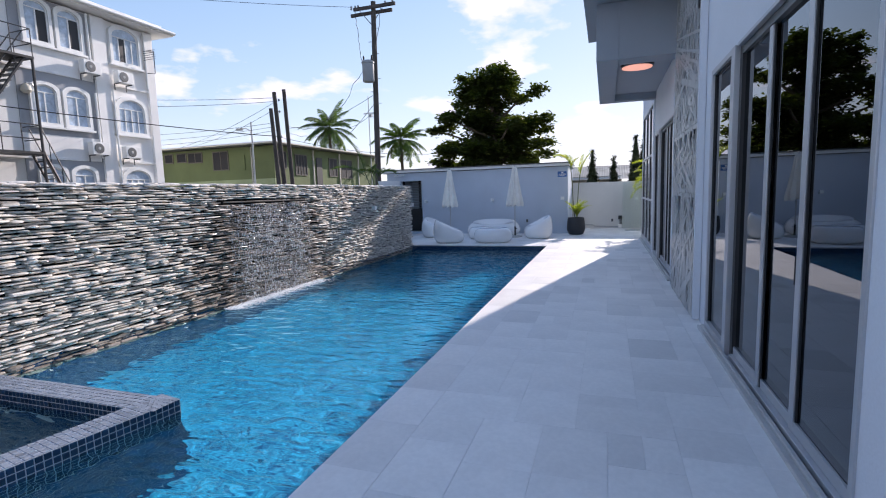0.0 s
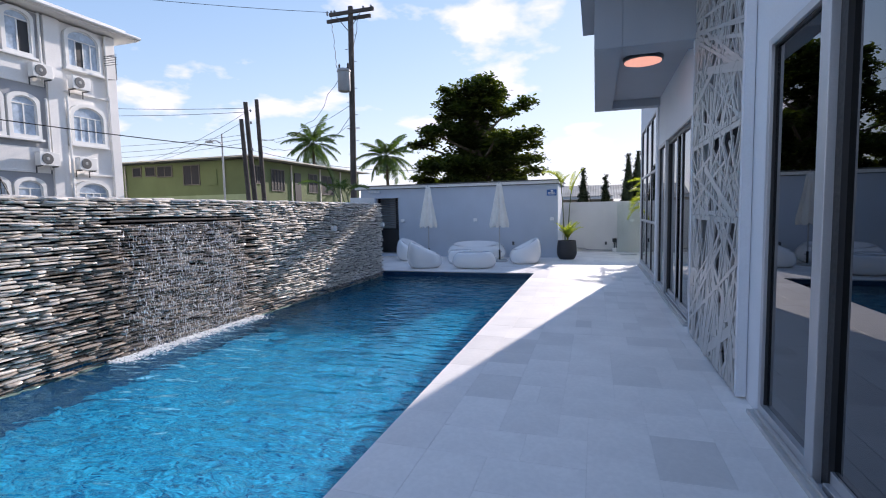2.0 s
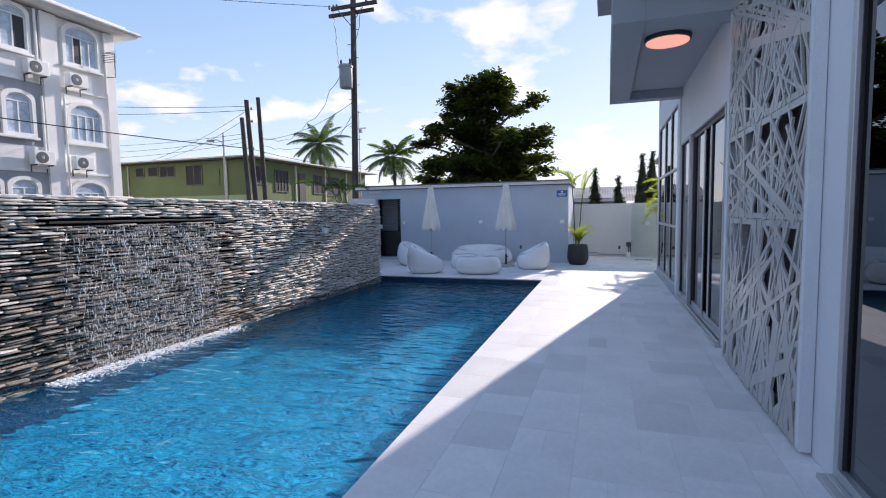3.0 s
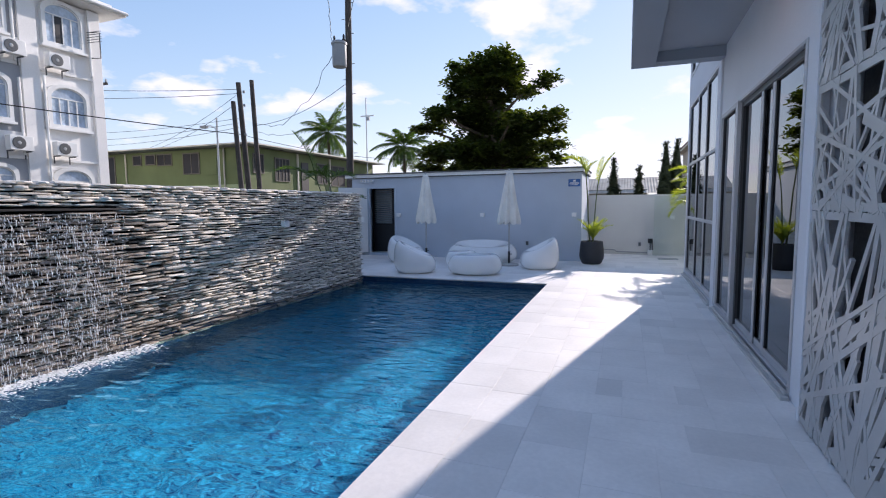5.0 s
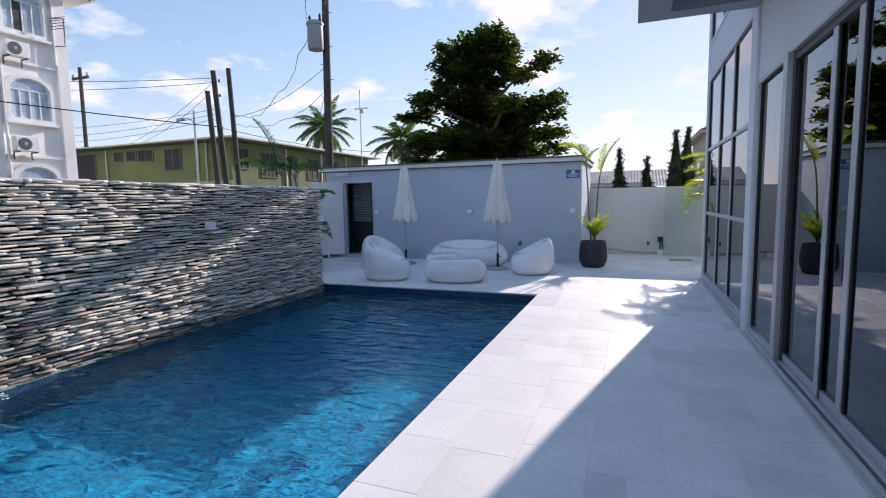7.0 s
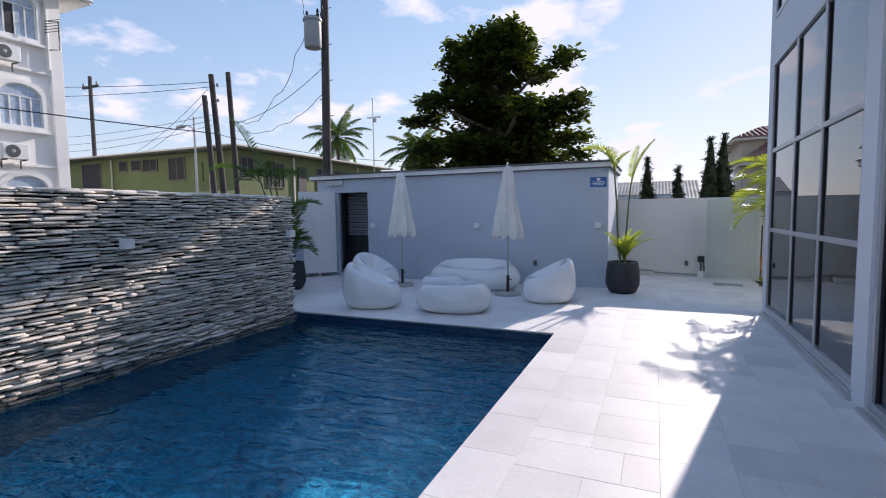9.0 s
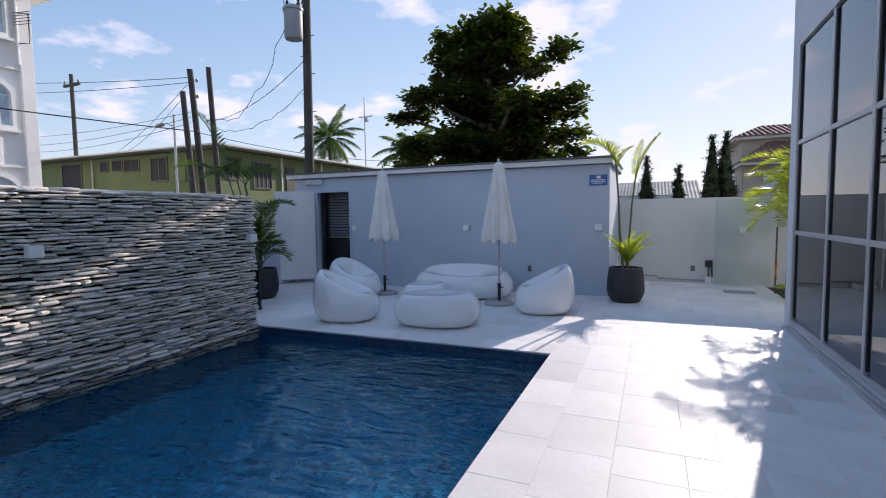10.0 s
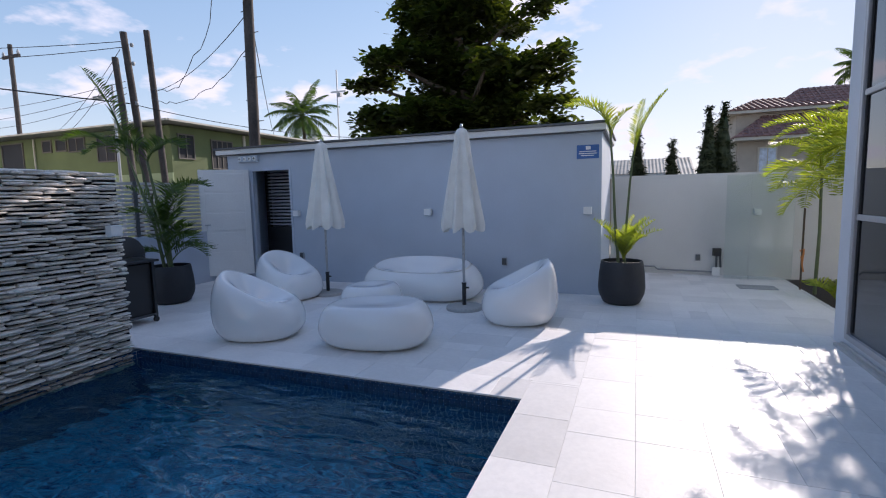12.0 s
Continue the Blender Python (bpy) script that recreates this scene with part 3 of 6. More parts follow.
socket((-6.78, CY, 0.48), "grey weatherproof socket on the pool house wall")
socket((-2.81, CY, 0.48), "grey weatherproof socket on the pool house wall")
socket((0.23, BY, 0.32), "grey weatherproof socket on the boundary wall")
sign = thing("wall_sign", (-1.53, CY, 2.16), "small blue notice sign with white lettering on the plaster", "sign")
part("plate", boxes([(-0.16, -0.012, -0.10, 0.16, 0.0, 0.10)], 0.002), M_BLUE_SIGN, sign)
part("emblem", boxes([(-0.03, -0.0145, 0.03, 0.04, -0.0125, 0.08)]), M_WHITE, sign)
for k, (a, c) in enumerate(((-0.12, 0.12), (-0.13, 0.13), (-0.10, 0.09))):
    part("line", boxes([(a, -0.0145, -0.002 - k * 0.03, c, -0.0125, 0.010 - k * 0.03)]), M_WHITE, sign)
spot = thing("signal_box", (-7.94, CY, 2.36), "grey box with four round white faces under the roof", "box")
part("body", boxes([(-0.25, -0.06, -0.06, 0.25, 0, 0.06)], 0.004), M_PLASTER, spot)
for k in range(4):
    bm = lathe(bmesh.new(), [(0.042, 0), (0.042, 0.012), (0.03, 0.016)], 16)
    part("face", bm, M_WHITE, spot, at=pose(-0.18 + 0.12 * k, -0.06, 0, 90))
    part("cross", boxes([(-0.022 - 0.18 + 0.12 * k, -0.08, -0.004, 0.022 - 0.18 + 0.12 * k, -0.0765, 0.004), (-0.004 - 0.18 + 0.12 * k, -0.0795, -0.022, 0.004 - 0.18 + 0.12 * k, -0.077, 0.022)]), M_ALU_DARK, spot)


# ---- moulded furniture ----
def pouf(name, at, turn, rx, ry, low, high, seat, label, category, group, lean=0.10, rim=0.73):
    """A rounded shell: flat foot, bulging side, a soft rim that rises to the back (+x), and a hollow seat."""
    t = thing(name, pose(*at, 0, 0, turn), label, category, group)
    outer = [(0.60, 0.0), (0.72, 0.012), (0.83, 0.06), (0.92, 0.15), (0.98, 0.28), (1.0, 0.42), (0.985, 0.58), (0.95, 0.73), (0.895, 0.86), (0.83, 0.95), (0.765, 0.99), (rim, 1.0)]
    inner = [rim - 0.03, rim - 0.07, rim - 0.11, rim - 0.15, rim - 0.25, rim - 0.36, 0.22, 0.1, 0.02]
    sides, rings, bm = 48, [], bmesh.new()
    for k, (r, f) in enumerate(outer + [(q, None) for q in inner]):
        ringv = []
        for s in range(sides):
            a = 2 * math.pi * s / sides
            b = (0.5 + 0.5 * math.cos(a)) ** 1.2
            H = low + (high - low) * b
            z = f * H if f is not None else seat + (H - seat) * min(1, r / rim) ** 2 * (3 - 2 * min(1, r / rim))
            ex = 1 + lean * b * (z / high) * -0.6
            squash = 1 / (abs(math.cos(a)) ** 2.5 + abs(math.sin(a)) ** 2.5) ** (1 / 2.5)
            ringv.append(bm.verts.new((rx * r * math.cos(a) * squash * ex + lean * 0.5 * z * b, ry * r * math.sin(a) * squash, z)))
        rings.append(ringv)
    for p, q in zip(rings, rings[1:]):
        for s in range(sides):
            bm.faces.new((p[s], p[(s + 1) % sides], q[(s + 1) % sides], q[s]))
    bm.faces.new(list(reversed(rings[0])))
    bm.faces.new(rings[-1])
    part("shell", bm, M_PLASTIC, t, smooth=True, sharp=False)
    foot = lathe(bmesh.new(), [(0.56, 0.001), (0.56, 0.006)], 32)
    for v in foot.verts:
        v.co.x *= rx; v.co.y *= ry
    part("foot_ring", foot, M_ALU_DARK, t, "dark foot under the shell")
    return t


G = "white moulded lounge set"
pouf("lounge_chair", (-4.86, 15.08, 0), 200, 0.50, 0.45, 0.40, 0.76, 0.35, "glossy white moulded plastic lounge chair beside the pool", "chair", G)
pouf("lounge_chair", (-5.95, 16.95, 0), 165, 0.52, 0.46, 0.40, 0.74, 0.34, "glossy white moulded plastic lounge chair beside a closed parasol", "chair", G)
pouf("lounge_chair", (-2.17, 16.56, 0), 20, 0.46, 0.44, 0.42, 0.77, 0.38, "glossy white moulded plastic lounge chair near the palm pot", "chair", G)
pouf("lounge_sofa", (-3.92, 17.55, 0), 90, 0.46, 0.98, 0.44, 0.60, 0.32, "long oval white moulded plastic sofa against the blue-grey wall", "sofa", G, rim=0.80)
pouf("coffee_table", (-3.42, 15.22, 0), 8, 0.62, 0.44, 0.44, 0.46, 0.425, "low oval white moulded plastic coffee table at the pool edge", "table", G, lean=0.0)
pouf("side_table", (-4.12, 16.35, 0), 0, 0.40, 0.38, 0.40, 0.42, 0.38, "small round white moulded plastic side table among the chairs", "table", G, lean=0.0)


def parasol(at, label):
    t = thing("parasol", at, label, "parasol", "closed parasols")
    part("base_plate", lathe(bmesh.new(), [(0.25, 0), (0.25, 0.035), (0.235, 0.05), (0.06, 0.06)], 32), M_CONCRETE, t, "round concrete base", smooth=True)
    part("tube", lathe(bmesh.new(), [(0.028, 0.05), (0.028, 0.34), (0.033, 0.345), (0.033, 0.37)], 14), M_BLACK, t, "black base tube", smooth=True)
    part("knob", tube(bmesh.new(), [(0.025, 0, 0.30), (0.07, 0, 0.30)], 0.012, 8), M_BLACK, t)
    part("pole", lathe(bmesh.new(), [(0.019, 0.34), (0.019, 2.42)], 12), M_STEEL, t, smooth=True)
    bm, sides, rings = bmesh.new(), 64, []
    prof = [(0.24, 1.10), (0.255, 1.16), (0.245, 1.26), (0.22, 1.42), (0.19, 1.62), (0.155, 1.85), (0.12, 2.08), (0.095, 2.26), (0.085, 2.36), (0.055, 2.42), (0.02, 2.44)]
    for k, (r, z) in enumerate(prof):
        fold = 0.22 * (1 - k / len(prof)) + 0.05
        rings.append([bm.verts.new(((r * (1 + fold * math.cos(8 * a + 0.5 * math.sin(3 * a))) + 0.01 * math.sin(5 * a + z * 3)) * math.cos(a), (r * (1 + fold * math.cos(8 * a + 0.5 * math.sin(3 * a)))) * math.sin(a), z - (0.035 * math.cos(8 * a + 0.8) if k == 0 else 0))) for a in (2 * math.pi * s / sides for s in range(sides))])
    for p, q in zip(rings, rings[1:]):
        for s in range(sides):
            bm.faces.new((p[s], p[(s + 1) % sides], q[(s + 1) % sides], q[s]))
    bm.faces.new(rings[-1])
    part("canopy", bm, M_CANVAS, t, "folded cream canvas canopy", smooth=True)
    part("finial", lathe(bmesh.new(), [(0.012, 2.43), (0.024, 2.455), (0.02, 2.48), (0.006, 2.50)], 12), M_STEEL, t, smooth=True)
    for k in range(8):
        a = 2 * math.pi * k / 8
        part("rib", tube(bmesh.new(), [(0.05 * math.cos(a), 0.05 * math.sin(a), 2.2), (0.15 * math.cos(a), 0.15 * math.sin(a), 1.08)], 0.006, 5), M_STEEL, t)


parasol((-5.50, 17.33, 0), "closed cream canvas parasol on a round concrete base")
parasol((-3.02, 16.96, 0), "closed cream canvas parasol on a round concrete base")


# ---- plants ----
def frond_mesh(bm, base, heading, rise, length, droop, leaflets, leaf_len, leaf_w, fold=0.5):
    """One feather frond: an arching rib with leaflets along both sides. heading in degrees, rise: first slope."""
    a = radians(heading)
    h = Vector((math.cos(a), math.sin(a), 0))
    side = Vector((-math.sin(a), math.cos(a), 0))
    pts, p, el = [], Vector(base), radians(rise)
    n = 14
    for k in range(n + 1):
        pts.append(p.copy())
        p = p + (h * math.cos(el) + Vector((0, 0, math.sin(el)))) * (length / n)
        el -= radians(droop) / n
    tube(bm, pts, [0.012 * (1 - 0.8 * k / n) * max(length, 0.6) for k in range(n + 1)], 5)
    for k in range(leaflets):
        u = 0.16 + 0.84 * (k + 0.5) / leaflets
        f = u * n
        i = min(int(f), n - 1)
        q = pts[i].lerp(pts[i + 1], f - i)
        d = (pts[i + 1] - pts[i]).normalized()
        up = d.cross(side)
        if up.z < 0:
            up = -up
        ll = leaf_len * (math.sin(math.pi * (0.12 + 0.83 * u)) ** 0.7) * random.uniform(0.85, 1.1)
        for s in (-1, 1):
            w = (side * s * 0.85 + d * random.uniform(0.45, 0.75) + up * (fold + random.uniform(-0.15, 0.1))).normalized()
            tip = q + w * ll - Vector((0, 0, ll * ll * random.uniform(0.15, 0.5)))
            mid = q.lerp(tip, 0.4) + Vector((0, 0, ll * 0.06))
            e = d * leaf_w
            v = [bm.verts.new(c) for c in (q - e * 0.3, mid - e, tip, mid + e, q + e * 0.3)]
            bm.faces.new(v)


def palm(name, at, label, category, stems, fronds, leaf, stem_mat, leaf_w=0.012, group=""):
    """stems: (points, radius); fronds: (base, heading, rise, length, droop, leaflets, leaflet length)."""
    t = thing(name, at, label, category, group)
    for pts, r in stems:
        n = len(pts)
        part("stem", tube(bmesh.new(), pts, [r * (1 - 0.5 * k / n) for k in range(n)], 8), stem_mat, t, smooth=True)
    for b, hd, rise, ln, dr, nl, ll in fronds:
        bm = bmesh.new()
        frond_mesh(bm, b, hd, rise, ln, dr, nl, ll, leaf_w)
        part("frond", bm, leaf, t)
    return t


def pot(at, label, r=0.31, h=0.60):
    t = thing("plant_pot", at, label, "plant pot", "black plant pots")
    part("body", lathe(bmesh.new(), [(r * 0.70, 0.0), (r * 0.80, 0.02), (r * 0.98, 0.14 * h / 0.6), (r * 1.02, h * 0.38), (r * 0.98, h * 0.7), (r * 0.90, h * 0.985), (r * 0.88, h), (r * 0.82, h), (r * 0.83, h - 0.05)], 40), M_POT, t, smooth=True)
    part("soil", lathe(bmesh.new(), [(r * 0.82, h - 0.07), (r * 0.82, h - 0.048), (r * 0.4, h - 0.035)], 24), M_SOIL, t)
    return t


pot((-1.02, 17.95, 0), "rounded black pot holding a slim palm")
random.seed(11)
fr = [((0.02, 0.0, 0.62), random.uniform(0, 360), random.uniform(50, 88), random.uniform(0.35, 0.75), random.uniform(10, 80), 14, 0.16) for k in range(30)]
fr += [((-0.17, 0, 2.35), 170, 78, 0.85, 95, 26, 0.26), ((-0.17, 0, 2.4), 200, 75, 0.7, 80, 24, 0.24), ((-0.16, 0, 2.3), 120, 80, 0.7, 60, 22, 0.2), ((-0.17, 0, 2.25), 20, 85, 0.55, 60, 20, 0.18),
       ((0.13, 0.0, 2.05), 10, 80, 0.95, 35, 30, 0.16), ((0.13, 0, 2.05), 60, 84, 0.8, 25, 26, 0.14)]
palm("potted_palm", (-1.02, 17.95, 0), "slim potted palm with two tall bare canes and yellowing fronds", "palm",
     [([(-0.04, 0, 0.5), (-0.10, 0.0, 1.2), (-0.13, 0.01, 1.8), (-0.18, 0, 2.4)], 0.022), ([(0.03, 0.02, 0.5), (0.05, 0.02, 1.1), (0.09, 0.0, 1.7), (0.13, 0, 2.1)], 0.02)], fr, M_PALM_LIGHT, M_STEM, 0.011)

pot((-7.58, 16.15, 0), "rounded black pot beside the barbecue", 0.33, 0.58)
random.seed(5)
fr = [((random.uniform(-.15, .15), random.uniform(-.1, .1), random.uniform(0.6, 1.2)), random.uniform(0, 360), random.uniform(45, 85), random.uniform(0.5, 0.85), random.uniform(50, 110), 18, 0.28) for k in range(16)]
fr += [((-0.75, 0, 2.35), 190, 82, 1.5, 40, 34, 0.30), ((-0.75, 0, 2.3), 185, 40, 1.4, 60, 30, 0.28), ((-0.3, 0, 2.2), 100, 60, 0.9, 90, 24, 0.35), ((-0.3, 0, 2.2), 250, 50, 0.9, 100, 24, 0.35),
       ((-0.3, 0, 2.15), 0, 60, 0.9, 100, 24, 0.35), ((0.0, 0, 1.5), 20, 65, 0.85, 95, 26, 0.30), ((0.05, 0, 1.5), 330, 60, 0.9, 105, 26, 0.30), ((-0.5, 0, 2.3), 300, 70, 0.8, 110, 22, 0.3), ((-0.3, 0, 2.25), 180, 60, 0.8, 110, 22, 0.34)]
palm("potted_palm", (-7.58, 16.15, 0), "bushy potted palm rising above the slatted fence", "palm",
     [([(-0.1, 0, 0.5), (-0.25, 0, 1.2), (-0.55, 0, 1.9), (-0.75, 0, 2.4)], 0.025), ([(0, 0.03, 0.5), (-0.1, 0, 1.3), (-0.3, 0, 2.2)], 0.028), ([(0.05, 0, 0.5), (0.02, 0, 1.0), (0.03, 0, 1.5)], 0.025), ([(-0.05, 0.05, 0.5), (-0.2, 0, 1.3), (-0.5, 0, 2.3)], 0.02)], fr, M_PALM, M_STEM, 0.013)

# planted bed at the end of the house
struct("planting_bed", boxes([(1.57, HEND + 0.02, -0.155, 8.9, BY - 0.02, -0.035)]), M_SOIL, "dark soil of the planting bed by the boundary wall")
random.seed(21)
for k, (x, y, h) in enumerate(((1.66, 19.45, 1.9), (1.95, 19.0, 2.1), (2.2, 18.5, 2.2), (2.3, 19.8, 2.15), (2.7, 19.2, 2.4), (1.95, 17.9, 1.85))):
    fr = [((0, 0, h - 0.1 + random.uniform(-.1, .1)), random.uniform(0, 360), random.uniform(20, 75), random.uniform(0.9, 1.4), random.uniform(60, 110), 30, 0.30) for q in range(10)]
    fr += [((0, 0, h * 0.75), 200 + 30 * q, 50, 0.8, 90, 16, 0.25) for q in range(2)]
    palm("young_palm", (x, y, -0.04), "young palm with bright green fronds planted in the soil bed", "palm", [([(0, 0, 0), (0.02, 0.01, h * 0.5), (0, 0, h)], 0.026)], fr, M_PALM_LIGHT, M_STEM, 0.013, "young palms in the bed")
fr = [((0, 0, 0.05), 40 * q, 55, 0.45, 60, 9, 0.18) for q in range(9)]
palm("low_fern", (1.75, 18.9, -0.04), "low green fern at the edge of the soil bed", "fern", [], fr, M_PALM_LIGHT, M_STEM, 0.02)
stake = thing("plant_stake", (1.52, 19.62, 0), "thin brown stake tied with orange rope", "stake")
part("rod", tube(bmesh.new(), [(0, 0, -0.01), (0.01, 0.01, 1.25)], 0.014, 8), M_BARK, stake)
part("rope", tube(bmesh.new(), [(0.02, 0, 0.45), (-0.02, -0.02, 0.5), (0.03, 0.0, 0.55), (-0.02, 0.01, 0.6), (0.02, -0.02, 0.63), (0.0, -0.03, 0.4), (0.02, -0.04, 0.28)], 0.012, 6), M_ORANGE, stake, "knotted orange rope")

# frameless glass screen by the bed
gs = thing("glass_panel", (0, 0, 0), "frameless clear glass panel in front of the boundary wall", "glass panel")
part("pane", boxes([(0.60, 20.40, 0.01, 0.96, 20.412, 1.80)]), M_CLEAR, gs)
part("pane", boxes([(0.97, 20.40, 0.01, 1.60, 20.412, 1.80)]), M_CLEAR, gs)
part("edge_post", boxes([(0.961, 20.395, 0.0, 0.969, 20.417, 1.80)]), M_STEEL, gs)
grate = thing("drain_grate", (0.95, 19.62, 0.002), "dark metal drain grate set in the paving", "drain")
part("frame", boxes([(-0.26, -0.17, 0, -0.235, 0.17, 0.008), (0.235, -0.17, 0, 0.26, 0.17, 0.008), (-0.235, -0.17, 0, 0.235, -0.15, 0.008), (-0.235, 0.15, 0, 0.235, 0.17, 0.008)]), M_GREYBOX, grate)
for k in range(12):
    part("bar", boxes([(-0.22 + k * 0.038, -0.15, 0.0, -0.20 + k * 0.038, 0.15, 0.006)]), M_GREYBOX, grate)
pipe = thing("wall_pipe", (0, BY, 0), "grey conduit along the foot of the boundary wall", "pipe")
part("run", tube(bmesh.new(), [(-0.9, -0.03, 0.14), (-0.5, -0.03, 0.13), (-0.45, -0.03, 0.08), (0.5, -0.03, 0.06)], 0.016, 8), M_GREYBOX, pipe)
part("riser", tube(bmesh.new(), [(0.53, -0.05, 0.05), (0.53, -0.05, 0.42), (0.58, -0.05, 0.44), (0.6, -0.05, 0.15)], 0.018, 8), M_ALU_DARK, pipe)
part("valve", boxes([(0.46, -0.12, 0.0, 0.58, -0.02, 0.15)], 0.008), M_WHITE, pipe, "white plastic valve box")
part("meter", boxes([(0.46, -0.10, 0.36, 0.60, -0.02, 0.5)], 0.008), M_BLACK, pipe, "black meter")
filt = thing("cover_box", (-0.98, BY - 0.2, 0), "low pale plastic cover box by the boundary wall", "box")
part("body", boxes([(-0.16, -0.12, 0, 0.16, 0.12, 0.13)], 0.02), M_WHITE, filt)
part("lid", boxes([(-0.17, -0.13, 0.131, 0.17, 0.13, 0.15)], 0.006), M_GREYBOX, filt)

# ---- barbecue ----
g = thing("barbecue_grill", pose(-7.04, 14.98, 0, 0, 0, 0), "black barbecue grill on a wheeled cart behind the stone wall", "grill")
part("cabinet", boxes([(-0.30, -0.22, 0.10, 0.34, 0.22, 0.78)], 0.012), M_BLACK, g)
bm = bmesh.new()
rr = []
for x in (-0.32, -0.30, 0.18, 0.20):
    sc = 0.9 if x in (-0.32, 0.20) else 1.0
    rr.append([bm.verts.new((x, -0.25 * sc * math.cos(math.pi * s / 12), 0.86 + 0.27 * sc * math.sin(math.pi * s / 12))) for s in range(13)])
for p, q in zip(rr, rr[1:]):
    for s in range(12):
        bm.faces.new((p[s], p[s + 1], q[s + 1], q[s]))
    bm.faces.new((p[0], q[0], q[12], p[12]))
bm.faces.new(rr[0]); bm.faces.new(rr[-1])
part("hood", bm, M_BLACK, g, "black domed hood", smooth=True)
part("firebox", boxes([(-0.31, -0.24, 0.78, 0.19, 0.24, 0.855)], 0.006), M_ALU_DARK, g)
part("side_shelf", boxes([(0.20, -0.22, 0.80, 0.46, 0.22, 0.83)], 0.006), M_BLACK, g)
part("control_panel", boxes([(0.22, -0.24, 0.70, 0.40, -0.20, 0.79)], 0.004), M_STEEL, g, "pale metal control panel")
part("hood_handle", tube(bmesh.new(), [(-0.25, -0.24, 0.97), (-0.25, -0.29, 0.98), (0.13, -0.29, 0.98), (0.13, -0.24, 0.97)], 0.011, 8), M_STEEL, g)
for x, y in ((-0.27, -0.19), (0.36, -0.19), (-0.27, 0.19), (0.36, 0.19)):
    lg = part("leg", boxes([(x - 0.018, y - 0.018, 0.07, x + 0.018, y + 0.018, 0.80)]), M_BLACK, g)
    part("castor", tube(bmesh.new(), [(x - 0.015, y, 0.035), (x + 0.015, y, 0.035)], 0.035, 14), M_BLACK, lg)
part("bottom_shelf", boxes([(-0.29, -0.21, 0.09, 0.38, 0.21, 0.115)]), M_ALU_DARK, g)

# ---- slatted fence at the pool house ----
fence = thing("slatted_fence", (-8.6, 0, 0), "grey wall topped by horizontal metal fence slats", "fence")
part("plinth", boxes([(-0.08, 13.0, -0.15, 0.07, 18.36, 0.98)]), M_PLASTER, fence, "plastered plinth wall")
for y in (13.1, 14.8, 16.4, 18.25):
    part("post", boxes([(-0.03, y, 0.98, 0.03, y + 0.06, 1.92)]), M_ALU_DARK, fence)
for k in range(13):
    part("slat", boxes([(-0.012, 13.1, 1.02 + k * 0.069, 0.012, 18.3, 1.066 + k * 0.069)]), M_SCREEN, fence)

# ---- house details ----
lamp = thing("soffit_lamp", (0.5, 9.62, 3.78), "round warm lit lamp under the canopy", "ceiling lamp")
part("diffuser", lathe(bmesh.new(), [(0.255, -0.06), (0.255, -0.005)], 40), M_LAMP, lamp, "glowing warm diffuser", smooth=True)
part("rim", lathe(bmesh.new(), [(0.262, -0.055), (0.275, -0.05), (0.275, 0.0)], 40), M_ALU_DARK, lamp, smooth=True)
notice = thing("wall_notice", (HX, 8.80, 1.98), "small white lettered notice on the house wall", "notice")
part("plate", boxes([(-0.006, -0.06, -0.15, 0, 0.06, 0.15)]), M_HOUSE, notice)
for k in range(5):
    part("line", boxes([(-0.009, -0.045 + 0.01 * (k % 2), 0.10 - k * 0.05, -0.0065, 0.045 - 0.008 * (k % 3), 0.12 - k * 0.05)]), M_ALU_DARK, notice)
struct("pilaster", boxes([(HX - 0.03, 12.62, -0.01, HX - 0.002, 12.90, 3.62)]), M_HOUSE, "flat grey pilaster between door and window")


def strip(bm, y0, z0, y1, z1, w, x0, x1):
    d = Vector((0, y1 - y0, z1 - z0)).normalized()
    n = Vector((0, -d.z, d.y)) * w / 2
    a, b = Vector((0, y0, z0)), Vector((0, y1, z1))
    vs = [bm.verts.new((x, p.y, p.z)) for x in (x0, x1) for p in (a - n, a + n, b + n, b - n)]
    for f in ((0, 1, 2, 3), (7, 6, 5, 4), (0, 4, 5, 1), (1, 5, 6, 2), (2, 6, 7, 3), (3, 7, 4, 0)):
        bm.faces.new([vs[i] for i in f])


def clip(y, z, a, w, h):
    """Where the line through (y, z) at angle a leaves the field 0..w, 0..h."""
    d, lo, hi = (math.cos(a), math.sin(a)), -99.0, 99.0
    for p, q, m in ((y, d[0], w), (z, d[1], h)):
        if abs(q) < 1e-4:
            continue
        t0, t1 = sorted(((0 - p) / q, (m - p) / q))
        lo, hi = max(lo, t0), min(hi, t1)
    return (y + lo * d[0], z + lo * d[1]), (y + hi * d[0], z + hi * d[1])


